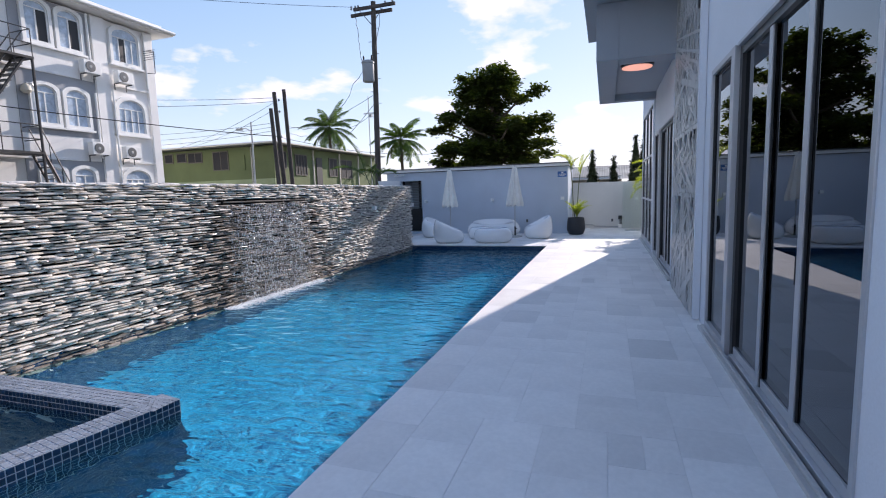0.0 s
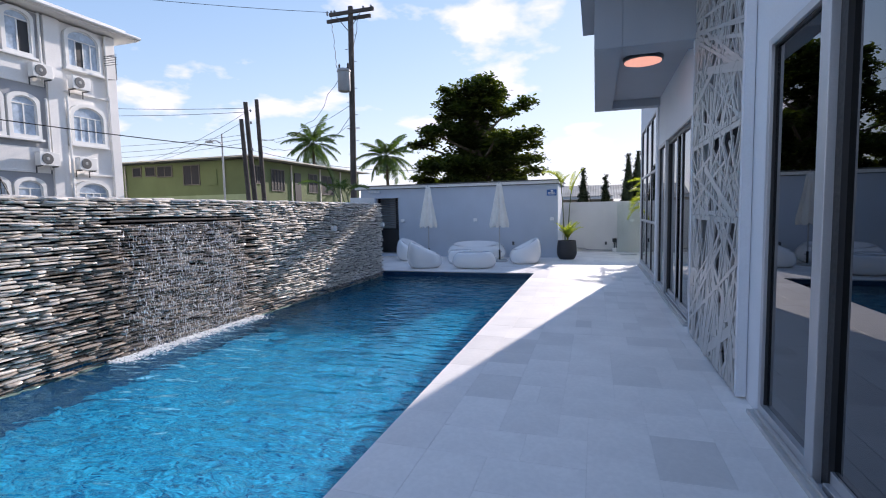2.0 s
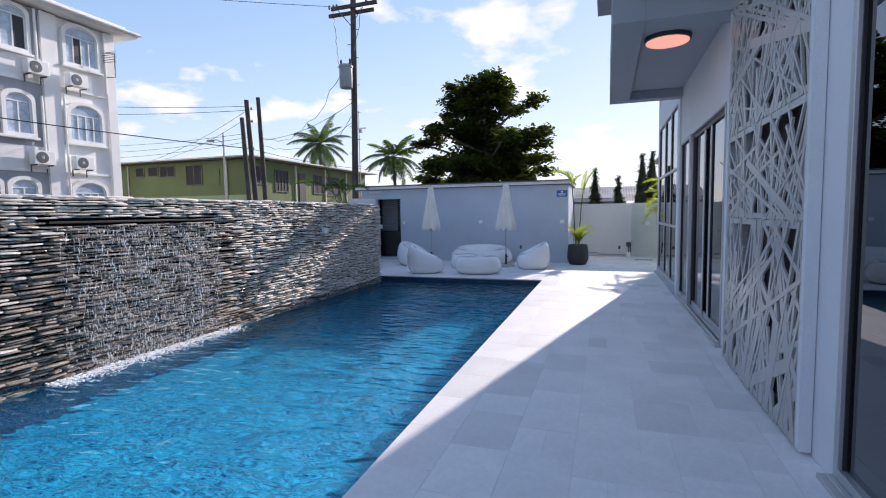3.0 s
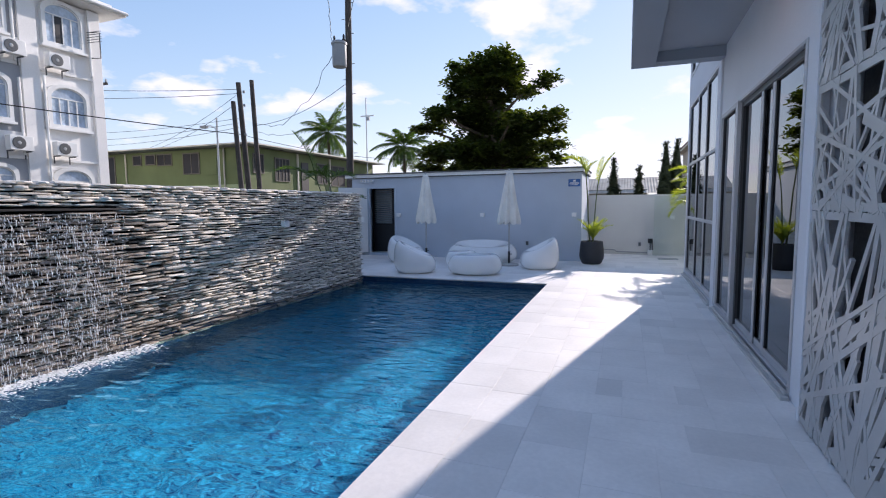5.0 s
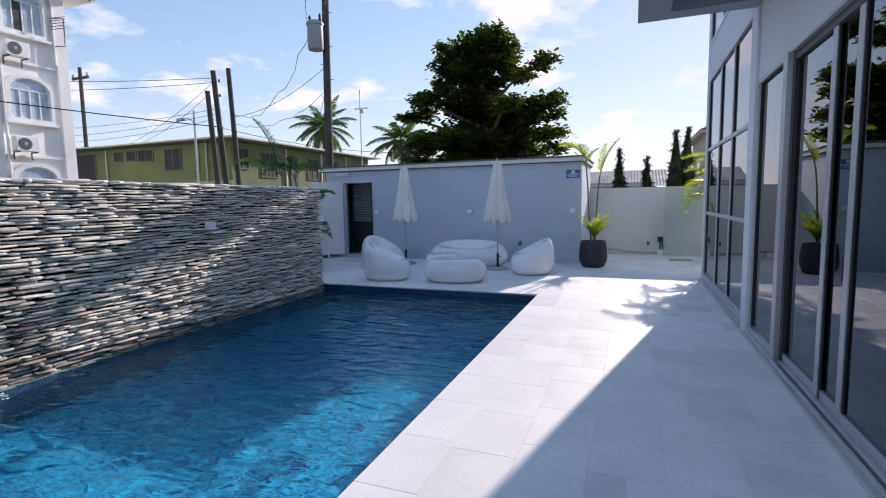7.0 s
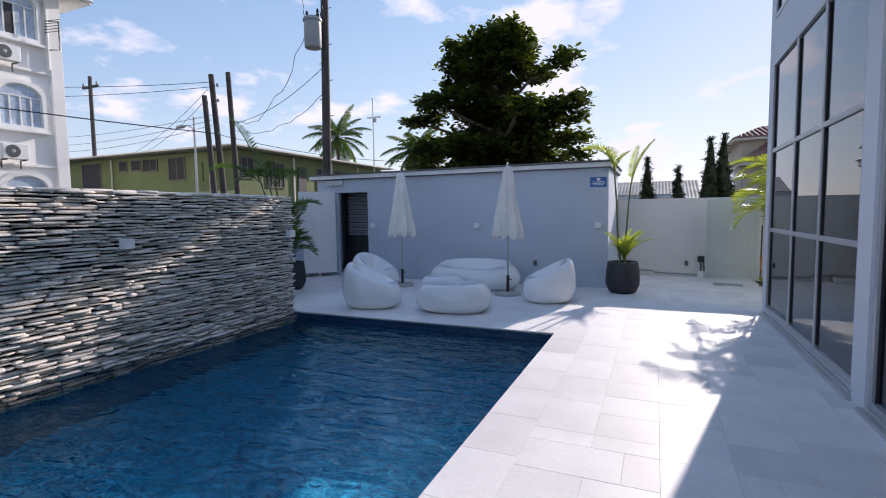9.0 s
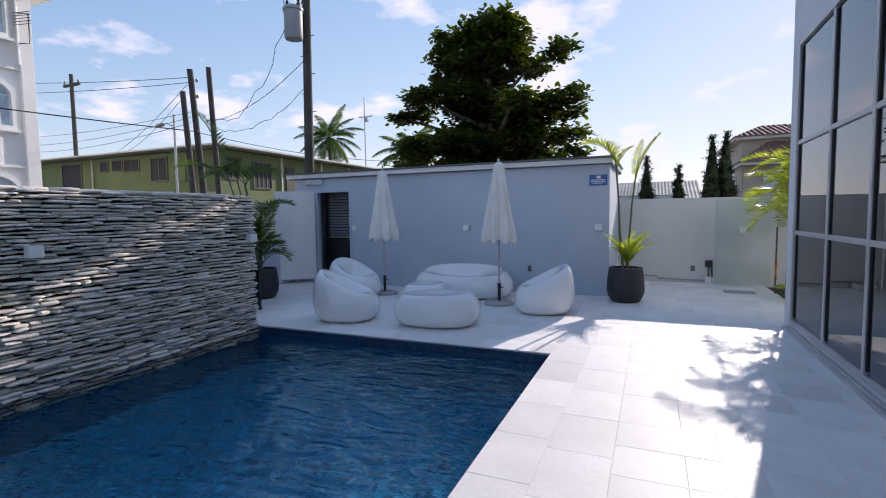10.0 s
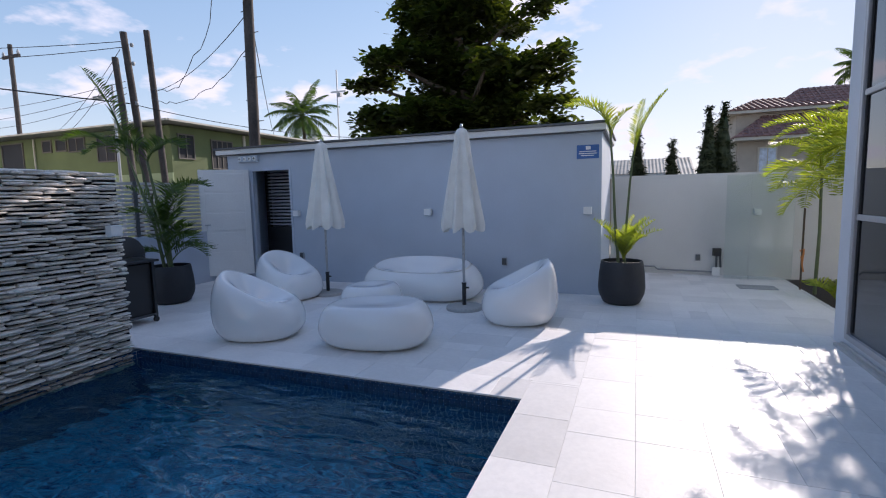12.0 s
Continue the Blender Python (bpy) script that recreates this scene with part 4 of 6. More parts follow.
random.seed(8)
screen = thing("metal_screen", (HX - 0.07, 6.42, 0.02), "tall grey laser-cut metal screen of crossing strips", "screen")
SW, base = 2.13, 0.0
for row, SH in enumerate((1.50, 0.82, 1.50, 2.10)):
    bm = bmesh.new()
    for r in ((0, 0, 0.004, 0.012, 0.045, SH), (0, SW - 0.045, 0.004, 0.012, SW, SH), (0, 0.045, 0.004, 0.012, SW - 0.045, 0.05), (0, 0.045, SH - 0.05, 0.012, SW - 0.045, SH)):
        box(bm, *r)
    n, cuts = 0, []
    count = (84, 62, 76, 80)[row]
    for k in range(count):
        cy, cz = (k * 0.618034 % 1) * SW, random.uniform(0.1, SH - 0.1)
        if row == 0:
            steep = 90 + random.choice((-1, 1)) * random.uniform(8, 30) if k % 5 else 90 + random.choice((-1, 1)) * random.uniform(50, 70)
            w = random.uniform(0.026, 0.046) if k % 6 else random.uniform(0.06, 0.10)
        else:
            steep = 90 + random.choice((-1, 1)) * random.uniform(3, 42) if k % 3 else 90 + random.choice((-1, 1)) * random.uniform(48, 82)
            w = random.uniform(0.018, 0.034) if k % 8 else random.uniform(0.05, 0.08)
        (a0, b0), (a1, b1) = clip(cy, cz, radians(steep), SW, SH)
        if k % 2 == 0:
            a1, b1 = cy, cz
        n += 1
        cuts.append((a0, b0, a1, b1, w, -0.0001 * n, 0.012))
    pan = part("panel", bm, M_SCREEN, screen, at=(0, 0, base))
    base += SH + 0.004
    for c in cuts:
        bm = bmesh.new()
        strip(bm, *c)
        part("strip", bm, M_SCREEN, pan)
part("post", boxes([(-0.01, -0.06, 0, 0.065, -0.004, 5.96)]), M_HOUSE, screen)
part("post", boxes([(-0.01, SW + 0.004, 0, 0.065, SW + 0.05, 5.96)]), M_HOUSE, screen)
w3 = struct("window_3", boxes([(HX + 0.10, SC[0], 0.02, HX + 0.16, SC[0] + 0.05, 5.9), (HX + 0.10, SC[1] - 0.05, 0.02, HX + 0.16, SC[1], 5.9), (HX + 0.10, SC[0] + 0.05, 2.95, HX + 0.16, SC[1] - 0.05, 3.05)]), M_ALU, "tall tinted window behind the cut metal screen")
part("pane", boxes([(HX + 0.12, SC[0] + 0.05, 0.02, HX + 0.128, SC[1] - 0.05, 2.95)]), M_BLACK, w3)
part("pane", boxes([(HX + 0.12, SC[0] + 0.05, 3.05, HX + 0.128, SC[1] - 0.05, 5.9)]), M_BLACK, w3)
struct("canopy_top", boxes([(-0.36, 7.6, 4.505, HX, 10.6, 4.75)], 0.006), M_CANOPY, "projecting upper slab above the canopy")


# ---- big tree behind the pool house ----
def leaves(name, blobs, count, size, material, parent, seed, shell=0.55, flat=0.7, spread=0.13):
    """A crown: leaves strewn through the outer part of rough clumps, each leaf a bent six-sided blade."""
    rnd = np.random.default_rng(seed)
    vs, fs = [], []
    vol = np.array([b[3] ** 2 for b in blobs])
    vol = vol / vol.sum()
    for b, share in zip(blobs, vol):
        n = int(count * share)
        # small twigs inside the clump gather the leaves and leave gaps
        tw = max(5, int(n / 26))
        d = rnd.normal(size=(tw, 3)); d /= np.linalg.norm(d, axis=1)[:, None]
        rad = b[3] * (shell + (1.08 - shell) * rnd.random(tw) ** 0.6)
        cent = np.array(b[:3]) + d * rad[:, None] * np.array((1, 1, flat))
        for c in cent:
            m = int(rnd.integers(16, 34))
            off = rnd.normal(size=(m, 3)) * spread * np.array((1.2, 1.2, 0.7))
            for o in off:
                p = c + o
                a = rnd.random() * 6.283
                tilt = rnd.normal() * 0.5
                u = np.array((math.cos(a), math.sin(a), math.sin(tilt) * 0.8))
                u /= np.linalg.norm(u)
                w = np.cross(u, (rnd.normal() * 0.4, rnd.normal() * 0.4, 1.0)); w /= np.linalg.norm(w)
                s = size * rnd.uniform(0.7, 1.3)
                k = len(vs)
                vs += [tuple(p), tuple(p + u * s * 0.45 + w * s * 0.24), tuple(p + u * s * 0.85 + w * s * 0.22), tuple(p + u * s), tuple(p + u * s * 0.85 - w * s * 0.22), tuple(p + u * s * 0.45 - w * s * 0.24)]
                fs.append((k, k + 1, k + 2, k + 3, k + 4, k + 5))
    me = bpy.data.meshes.new(name)
    me.from_pydata(vs, [], fs)
    me.materials.append(material)
    ob = new(name, me)
    ob.parent = parent
    return ob


TX, TY = -4.9, 22.9
tree = thing("almond_tree", (TX, TY, -0.16), "broad dark green almond tree in tiers behind the pool house", "tree")
# clumps: along x, up, radius
CLUMPS = ((-4.99, 7.07, 1.02), (-6.37, 7.09, 0.37), (-6, 6.62, 0.94), (-4.44, 6.53, 0.86), (-3.02, 6.08, 0.46), (-3.68, 5.72, 0.23), (-6.6, 6.09, 0.5), (-5.42, 6.18, 0.91), (-4.65, 5.75, 0.41), (-7.05, 5.38, 0.51),
          (-6.09, 5.35, 0.88), (-5, 5.19, 0.83), (-3.91, 5.01, 0.58), (-2.94, 4.78, 0.62), (-7.86, 4.75, 0.45), (-7.25, 4.91, 0.47), (-5.58, 4.68, 0.99), (-4.45, 4.51, 0.81), (-3.51, 4.36, 0.7), (-2.62, 4.34, 0.37),
          (-7.11, 3.97, 0.78), (-5.88, 3.99, 0.94), (-4.73, 3.8, 0.89), (-3.64, 3.73, 0.77), (-2.74, 3.72, 0.55), (-7.44, 3.35, 0.71), (-5.59, 3.25, 1), (-3.84, 3.15, 0.91), (-2.55, 3.21, 0.37))
random.seed(3)
blobs = []
for x, z, r in CLUMPS:
    open_side = x > -3.7
    blobs.append((x - TX, random.uniform(-0.15, 0.15) if open_side else random.uniform(-0.35, 0.35), z + (0.16 if open_side else -0.08), r * 0.88))
    if r > 0.5 and x < -3.6:
        blobs.append((x - TX + random.uniform(-.2, .2), random.choice((-1, 1)) * random.uniform(0.7, 1.4), z - 0.3, r * 0.7))
trunk = part("trunk", tube(bmesh.new(), [(0, 0, 0), (0.05, 0, 1.2), (-0.05, 0, 2.6), (-0.1, 0.05, 4.2), (-0.2, 0, 5.6), (-0.25, 0, 6.8)], [0.30, 0.24, 0.2, 0.15, 0.09, 0.03], 12), M_BARK, tree, smooth=True)
for k, (x, y, z, r) in enumerate(blobs[::2]):
    z0 = max(1.6, z - 0.9)
    part("limb", tube(bmesh.new(), [(-0.05, 0, z0), (x * 0.4, y * 0.4, z0 + 0.35), (x * 0.8, y * 0.8, z - 0.1), (x, y, z)], [0.08, 0.06, 0.035, 0.015], 6), M_BARK, tree)
leaves("crown", blobs, 46000, 0.19, M_LEAF, tree, 4, 0.30, 0.50, 0.09)
under = thing("shrub", (-8.6, 23.2, -0.16), "dark leafy shrub behind the pool house roof", "shrub")
leaves("foliage", [(0, 0, 2.3, 0.7), (1.2, 0, 2.3, .7), (2.4, .3, 2.3, .7), (0.5, 0, 1.4, .8), (1.8, 0, 1.3, .8)], 3500, 0.2, M_LEAF, under, 9, 0.2)


# ---- coconut palms, far ----
def coconut(at, height, label, seed, spread=2.6):
    t = thing("coconut_palm", at, label, "palm tree", "coconut palms beyond the houses")
    rnd = random.Random(seed)
    part("trunk", tube(bmesh.new(), [(0, 0, 0), (0.15, 0, height * 0.5), (0.0, 0, height)], [0.22, 0.17, 0.13], 10), M_BARK, t, smooth=True)
    random.seed(seed)
    for k in range(28):
        bm = bmesh.new()
        rise = 80 - 4.0 * k + rnd.uniform(-6, 6)
        frond_mesh(bm, (0, 0, height), k * 137.5, rise, spread * rnd.uniform(0.8, 1.1), 65 + rnd.uniform(-10, 20), 48, 0.75, 0.04, -0.3)
        part("frond", bm, M_PALM, t)
    return t


coconut((-28.6, 47.5, -0.16), 9.0, "tall coconut palm with arching fronds beyond the green house", 2, 3.4)
coconut((-20.7, 48.5, -0.16), 7.4, "coconut palm half hidden behind the pool house", 5, 3.3)
coconut((16.5, 62.0, -0.16), 11.5, "distant coconut palm behind the red roof", 7, 2.8)


# ---- utility poles and cables ----
def pole(name, foot, top, r, label, group=""):
    t = thing(name, foot, label, "utility pole", group)
    f, p = Vector(foot), Vector(top)
    part("shaft", tube(bmesh.new(), [(0, 0, 0), (p - f) * 0.5, p - f], [r, r * 0.86, r * 0.75], 12), M_POLE, t, smooth=True)
    return t


up = pole("utility_pole", (-10.2, 21.0, -0.16), (-10.03, 21.0, 10.25), 0.15, "tall wooden utility pole carrying a transformer and crossarms")
for dz, x0, x1, y in ((10.0, -1.22, 0.85, 0.17), (10.12, -0.9, 1.15, -0.17)):
    part("crossarm", boxes([(0.16 + x0, y - 0.05, dz - 0.06, 0.16 + x1, y + 0.05, dz + 0.08)], 0.01), M_POLE, up)
for s in (-1, 1):
    part("brace", tube(bmesh.new(), [(0.16, -0.22, 9.35), (0.16 + s * 0.55, -0.22, 10.0)], 0.018, 6), M_ALU_DARK, up)
for x in (-1.1, -0.9, -0.75, 0.6, 0.95):
    part("insulator", lathe(bmesh.new(), [(0.03, 0), (0.055, 0.05), (0.03, 0.08), (0.055, 0.12), (0.02, 0.18)], 10, (0.16 + x, 0, 10.2)), M_GREYBOX, up, smooth=True)
tr = part("transformer", lathe(bmesh.new(), [(0.24, 0), (0.26, 0.04), (0.26, 0.78), (0.29, 0.80), (0.29, 0.86), (0.22, 0.92)], 24, (-0.02, -0.42, 6.85)), M_GREYBOX, up, "grey drum transformer", smooth=True)
for x in (-0.22, 0.18):
    part("bushing", lathe(bmesh.new(), [(0.05, 0), (0.06, 0.1), (0.03, 0.14), (0.05, 0.2), (0.02, 0.28)], 10, (x, -0.42, 7.72)), M_BLACK, tr)
for k in range(12):
    part("step_bolt", tube(bmesh.new(), [(0.1, 0, 3.2 + k * 0.55), (0.1 + (0.28 if k % 2 else -0.24), 0, 3.2 + k * 0.55)], 0.012, 5), M_ALU_DARK, up)
G3 = "bare wooden poles by the street"
pole("wooden_pole", (-16.8, 22.65, -0.16), (-16.8, 22.2, 6.3), 0.13, "short bare wooden pole by the street", G3)
p2 = pole("wooden_pole", (-16.8, 23.15, -0.16), (-16.8, 22.56, 7.2), 0.14, "wooden pole carrying cables by the street", G3)
for z in (6.9, 6.3, 5.0):
    part("insulator", lathe(bmesh.new(), [(0.04, 0), (0.06, 0.06), (0.04, 0.12)], 8, (0.17, -0.45, z)), M_GREYBOX, p2)
pole("wooden_pole", (-16.8, 23.8, -0.16), (-16.8, 23.42, 7.5), 0.13, "tallest bare wooden pole by the street", G3)
fp = pole("far_pole", (-35.0, 29.0, -0.16), (-35.0, 29.0, 10.9), 0.15, "distant utility pole with a single crossarm")
part("crossarm", boxes([(-0.8, -0.06, 10.3, 0.8, 0.06, 10.45)]), M_POLE, fp)
for x in (-0.7, 0, 0.7):
    part("insulator", lathe(bmesh.new(), [(0.06, 0), (0.08, 0.1), (0.03, 0.25)], 8, (x, 0, 10.45)), M_GREYBOX, fp)
sl = thing("street_lamp", (-19.6, 24.0, -0.16), "slim street lamp with a curved arm", "street lamp")
part("column", tube(bmesh.new(), [(0, 0, 0), (0, 0, 6.2)], [0.06, 0.045], 10), M_STEEL, sl)
part("arm", tube(bmesh.new(), [(0, 0, 5.4), (-0.1, 0, 5.7), (-0.4, 0, 5.85), (-0.75, 0, 5.85)], 0.03, 8), M_STEEL, sl)
part("head", boxes([(-1.05, -0.09, 5.76, -0.65, 0.09, 5.88)], 0.02), M_GREYBOX, sl)
an = thing("antenna_mast", (-20.0, 40.0, -0.16), "thin antenna mast with short crossbars", "antenna")
part("mast", tube(bmesh.new(), [(0, 0, 0), (0, 0, 10.4)], 0.05, 8), M_STEEL, an)
part("crossbar", boxes([(-0.5, -0.04, 8.9, 0.7, 0.04, 9.0)]), M_STEEL, an)
part("box", boxes([(0.05, -0.12, 8.6, 0.3, 0.1, 8.85)]), M_GREYBOX, an)


def cable(a, b, sag, r=0.014, wave=0.0, label="thin black overhead power cable", seed=0):
    a, b = Vector(a), Vector(b)
    rnd = random.Random(seed)
    pts = []
    for k in range(17):
        u = k / 16
        p = a.lerp(b, u)
        p.z -= 4 * sag * u * (1 - u)
        if wave and 0 < k < 16:
            p += Vector((rnd.uniform(-wave, wave), 0, rnd.uniform(-wave, wave)))
        pts.append(p - a)
    ob = part("power_cable", tube(bmesh.new(), pts, r, 5), M_CABLE, at=a, smooth=True)
    tagged(ob, label, "cable", "overhead cables")


P2, P3, UP = (-16.8, 22.55, 6.9), (-16.8, 23.4, 6.0), (-10.1, 20.85, 7.0)
cable((-24.5, 2.0, 6.2), (-16.85, 22.6, 4.9), 0.35, 0.020, label="thick black cable passing in front of the apartments")
cable((-16.85, 22.6, 4.9), (-10.15, 31.0, 4.2), 0.4, 0.012, seed=1)
cable((-40, 18, 9.2), P2, 0.5, 0.012)
cable((-40, 19, 8.6), (-16.8, 22.5, 6.7), 0.5, 0.012)
cable((-40, 26, 6.9), (-16.8, 22.5, 5.6), 0.4, 0.010)
cable((-40, 27, 6.5), (-16.8, 22.5, 5.4), 0.4, 0.010)
cable((-40, 28, 6.2), (-16.8, 22.5, 5.2), 0.4, 0.010)
cable((-28, 27, 5.3), (-16.8, 22.4, 6.6), 0.2, 0.010)
cable((-27, 27, 5.3), (-16.8, 22.3, 6.2), 0.2, 0.010)
cable((-16.8, 23.4, 5.4), (-10.1, 20.9, 6.2), 0.35, 0.010, label="black service cable strung between poles")
cable((-16.8, 23.4, 5.2), (-10.1, 20.9, 5.4), 0.6, 0.009, 0.06, "loose black cable sagging between poles", 3)
cable((-16.7, 23.4, 5.5), (-10.35, 20.6, 7.4), 1.1, 0.010, 0.09, "loose black cable hanging from the transformer", 5)
cable((-10.5, 20.6, 7.5), (-10.9, 20.9, 9.9), 0.2, 0.012, 0.04, "thin wire from the transformer to the crossarm", 6)
cable((-9.95, 20.6, 7.6), (-9.6, 20.9, 10.0), 0.15, 0.012, 0.03, "thin wire from the transformer to the crossarm", 7)
cable((-11.1, 21.1, 10.2), (-40, 8, 14.0), 0.8, 0.010)
cable((-10.0, 21.0, 6.0), (-20.5, 34, 5.3), 0.3, 0.012)


# ---- apartment building ----
AX = -22.7
apt = thing("apartment_building", (AX, 0, -0.2), "white and grey three-storey apartment block with arched windows", "building")
part("wall", boxes([(-11, 2, 0, 0, 20.4, 10.45)]), M_APT, apt)
part("roof", boxes([(-12, 1.0, 10.5, 0.75, 21.3, 10.72), (-11.6, 1.4, 10.72, 0.4, 20.9, 10.95)], 0.02), M_APT, apt, "overhanging white eaves slab")
part("gutter", tube(bmesh.new(), [(0.82, 1.0, 10.62), (0.82, 21.3, 10.62)], 0.08, 8), M_WHITE, apt)
for y0, y1 in ((13.9, 17.2),):
    part("bay_panel", boxes([(0.002, y0, 0, 0.05, y1, 10.4)]), M_APT_GREY, apt, "grey rendered bay")
for y0, y1 in ((17.2, 17.85), (19.98, 20.42)):
    part("pilaster", boxes([(0.0, y0, 0, 0.16, y1, 10.44)], 0.01), M_APT, apt)
for z in (3.75, 7.40):
    part("band", boxes([(0.0, 2, z, 0.11, 20.43, z + 0.10)], 0.01), M_APT, apt)
    part("spandrel", boxes([(0.051, 13.9, z + 0.1, 0.075, 17.2, z + 1.05)]), M_APT, apt)


def arch(bm, w, h, d0, d1, inset=0.0, hole=0.0):
    """An arched outline in the plane x, from d0 to d1; with a hole inside when hole is the ring's width."""
    def line(k):
        w2, hh = w / 2 - k, h - k
        spring = hh - (w / 2) * 0.55
        pts = [(-w2, k * 0.0 + (k if hole else 0)), (-w2, spring)]
        for s in range(1, 12):
            a = math.pi - math.pi * s / 12
            pts.append((w2 * math.cos(a), spring + (hh - spring) * math.sin(a)))
        return pts + [(w2, spring), (w2, (k if hole else 0))]
    o = line(inset)
    if not hole:
        f = [bm.verts.new((d1, y, z)) for y, z in o]
        b = [bm.verts.new((d0, y, z)) for y, z in o]
        bm.faces.new(f); bm.faces.new(list(reversed(b)))
        for k in range(len(o)):
            bm.faces.new((f[k], b[k], b[(k + 1) % len(o)], f[(k + 1) % len(o)]))
        return
    i = line(inset + hole)
    F, B, I, J = ([bm.verts.new((d, y, z)) for y, z in q] for d, q in ((d1, o), (d0, o), (d1, i), (d0, i)))
    n = len(o)
    for k in range(n):
        m = (k + 1) % n
        bm.faces.new((F[k], F[m], I[m], I[k])); bm.faces.new((F[k], B[k], B[m], F[m])); bm.faces.new((I[k], I[m], J[m], J[k])); bm.faces.new((B[k], J[k], J[m], B[m]))


def arched_window(y, z, w, h, dark):
    b = bmesh.new(); arch(b, w + 0.30, h + 0.15, 0.0, 0.19, 0, 0.14)
    win = part("window", b, M_WHITE, apt, "white moulded arched surround", at=(0, y, z))
    b = bmesh.new(); arch(b, w + 0.06, h + 0.04, 0.052, 0.085)
    part("pane", b, M_CURTAIN, win)
    b = bmesh.new(); arch(b, w + 0.02, h + 0.01, 0.086, 0.125, 0, 0.05)
    part("frame", b, M_WHITE, win)
    part("glazing_bar", boxes([(0.087, -w / 2 + 0.05, h - w * 0.32 - 0.04, 0.12, w / 2 - 0.05, h - w * 0.32)]), M_WHITE, win)
    n = 4 if w > 1.2 else 2
    for k in range(1, n):
        yy = -w / 2 + w * k / n
        part("glazing_bar", boxes([(0.087, yy - 0.025, 0.05, 0.118, yy + 0.025, h - w * 0.32 - 0.045)]), M_WHITE, win)
    if dark:
        part("open_sash", boxes([(0.0865, -w / 2 + 0.05 + (w / n if n > 2 else w / 2), 0.06, 0.10, -w / 2 + 0.02 + (2 * w / n if n > 2 else w), h - w * 0.32 - 0.06)]), M_BLACK, win, "dark opening of an open sash")
    part("sill", boxes([(0.0, -w / 2 - 0.22, -0.10, 0.25, w / 2 + 0.22, -0.005)], 0.01), M_WHITE, win)


for y, w in ((14.88, 0.90), (16.20, 0.92), (18.88, 1.38)):
    arched_window(y, 8.50, w, 1.75, True)
    arched_window(y, 5.15, w, 1.70, False)
    arched_window(y, 1.70, w, 1.70, False)
for y in (4.5, 8.0, 11.0):
    for z in (1.7, 5.15, 8.5):
        arched_window(y, z, 0.95, 1.72, False)
for y, z0, z1 in ((17.05, 3.9, 6.9), (17.95, 0.5, 7.2), (16.98, 7.5, 10.4), (19.9, 7.6, 10.4)):
    part("downpipe", tube(bmesh.new(), [(0.2, y, z0), (0.2, y, z1)], 0.05, 8), M_WHITE, apt)


def aircon(y, z):
    t = thing("air_conditioner", (AX + 0.16, y, z), "white outdoor air conditioner bracketed on the apartment wall", "air conditioner", "outdoor air conditioners")
    part("case", boxes([(0.1, -0.40, -0.28, 0.42, 0.40, 0.28)], 0.015), M_WHITE, t)
    b = lathe(bmesh.new(), [(0.23, 0), (0.23, 0.012), (0.2, 0.016)], 24)
    gr = part("fan_grille", b, M_ALU_DARK, t, at=pose(0.421, -0.1, 0, 0, 90, 0))
    part("hub", lathe(bmesh.new(), [(0.07, 0.016), (0.05, 0.025)], 12), M_GREYBOX, gr)
    for s in (-0.3, 0.3):
        part("bracket", boxes([(0.0, s - 0.02, -0.33, 0.42, s + 0.02, -0.285), (0.0, s - 0.02, -0.6, 0.03, s + 0.02, -0.33)]), M_ALU_DARK, t)


for y, z in ((16.78, 7.75), (18.38, 7.62), (16.78, 4.12), (18.42, 4.05)):
    aircon(y, z)
dish = thing("wall_bracket", (AX + 0.16, 19.95, 8.2), "dark metal bracket frame fixed to the apartment corner", "bracket")
part("frame", tube(bmesh.new(), [(0, 0, 0), (0.35, 0.2, 0), (0.35, 0.2, 1.1), (0, 0, 1.1)], 0.025, 6), M_ALU_DARK, dish)
for k in range(5):
    part("bar", tube(bmesh.new(), [(0.05, -0.15, 0.6 + k * 0.11), (0.4, 0.25, 0.75 + k * 0.11)], 0.014, 5), M_ALU_DARK, dish)

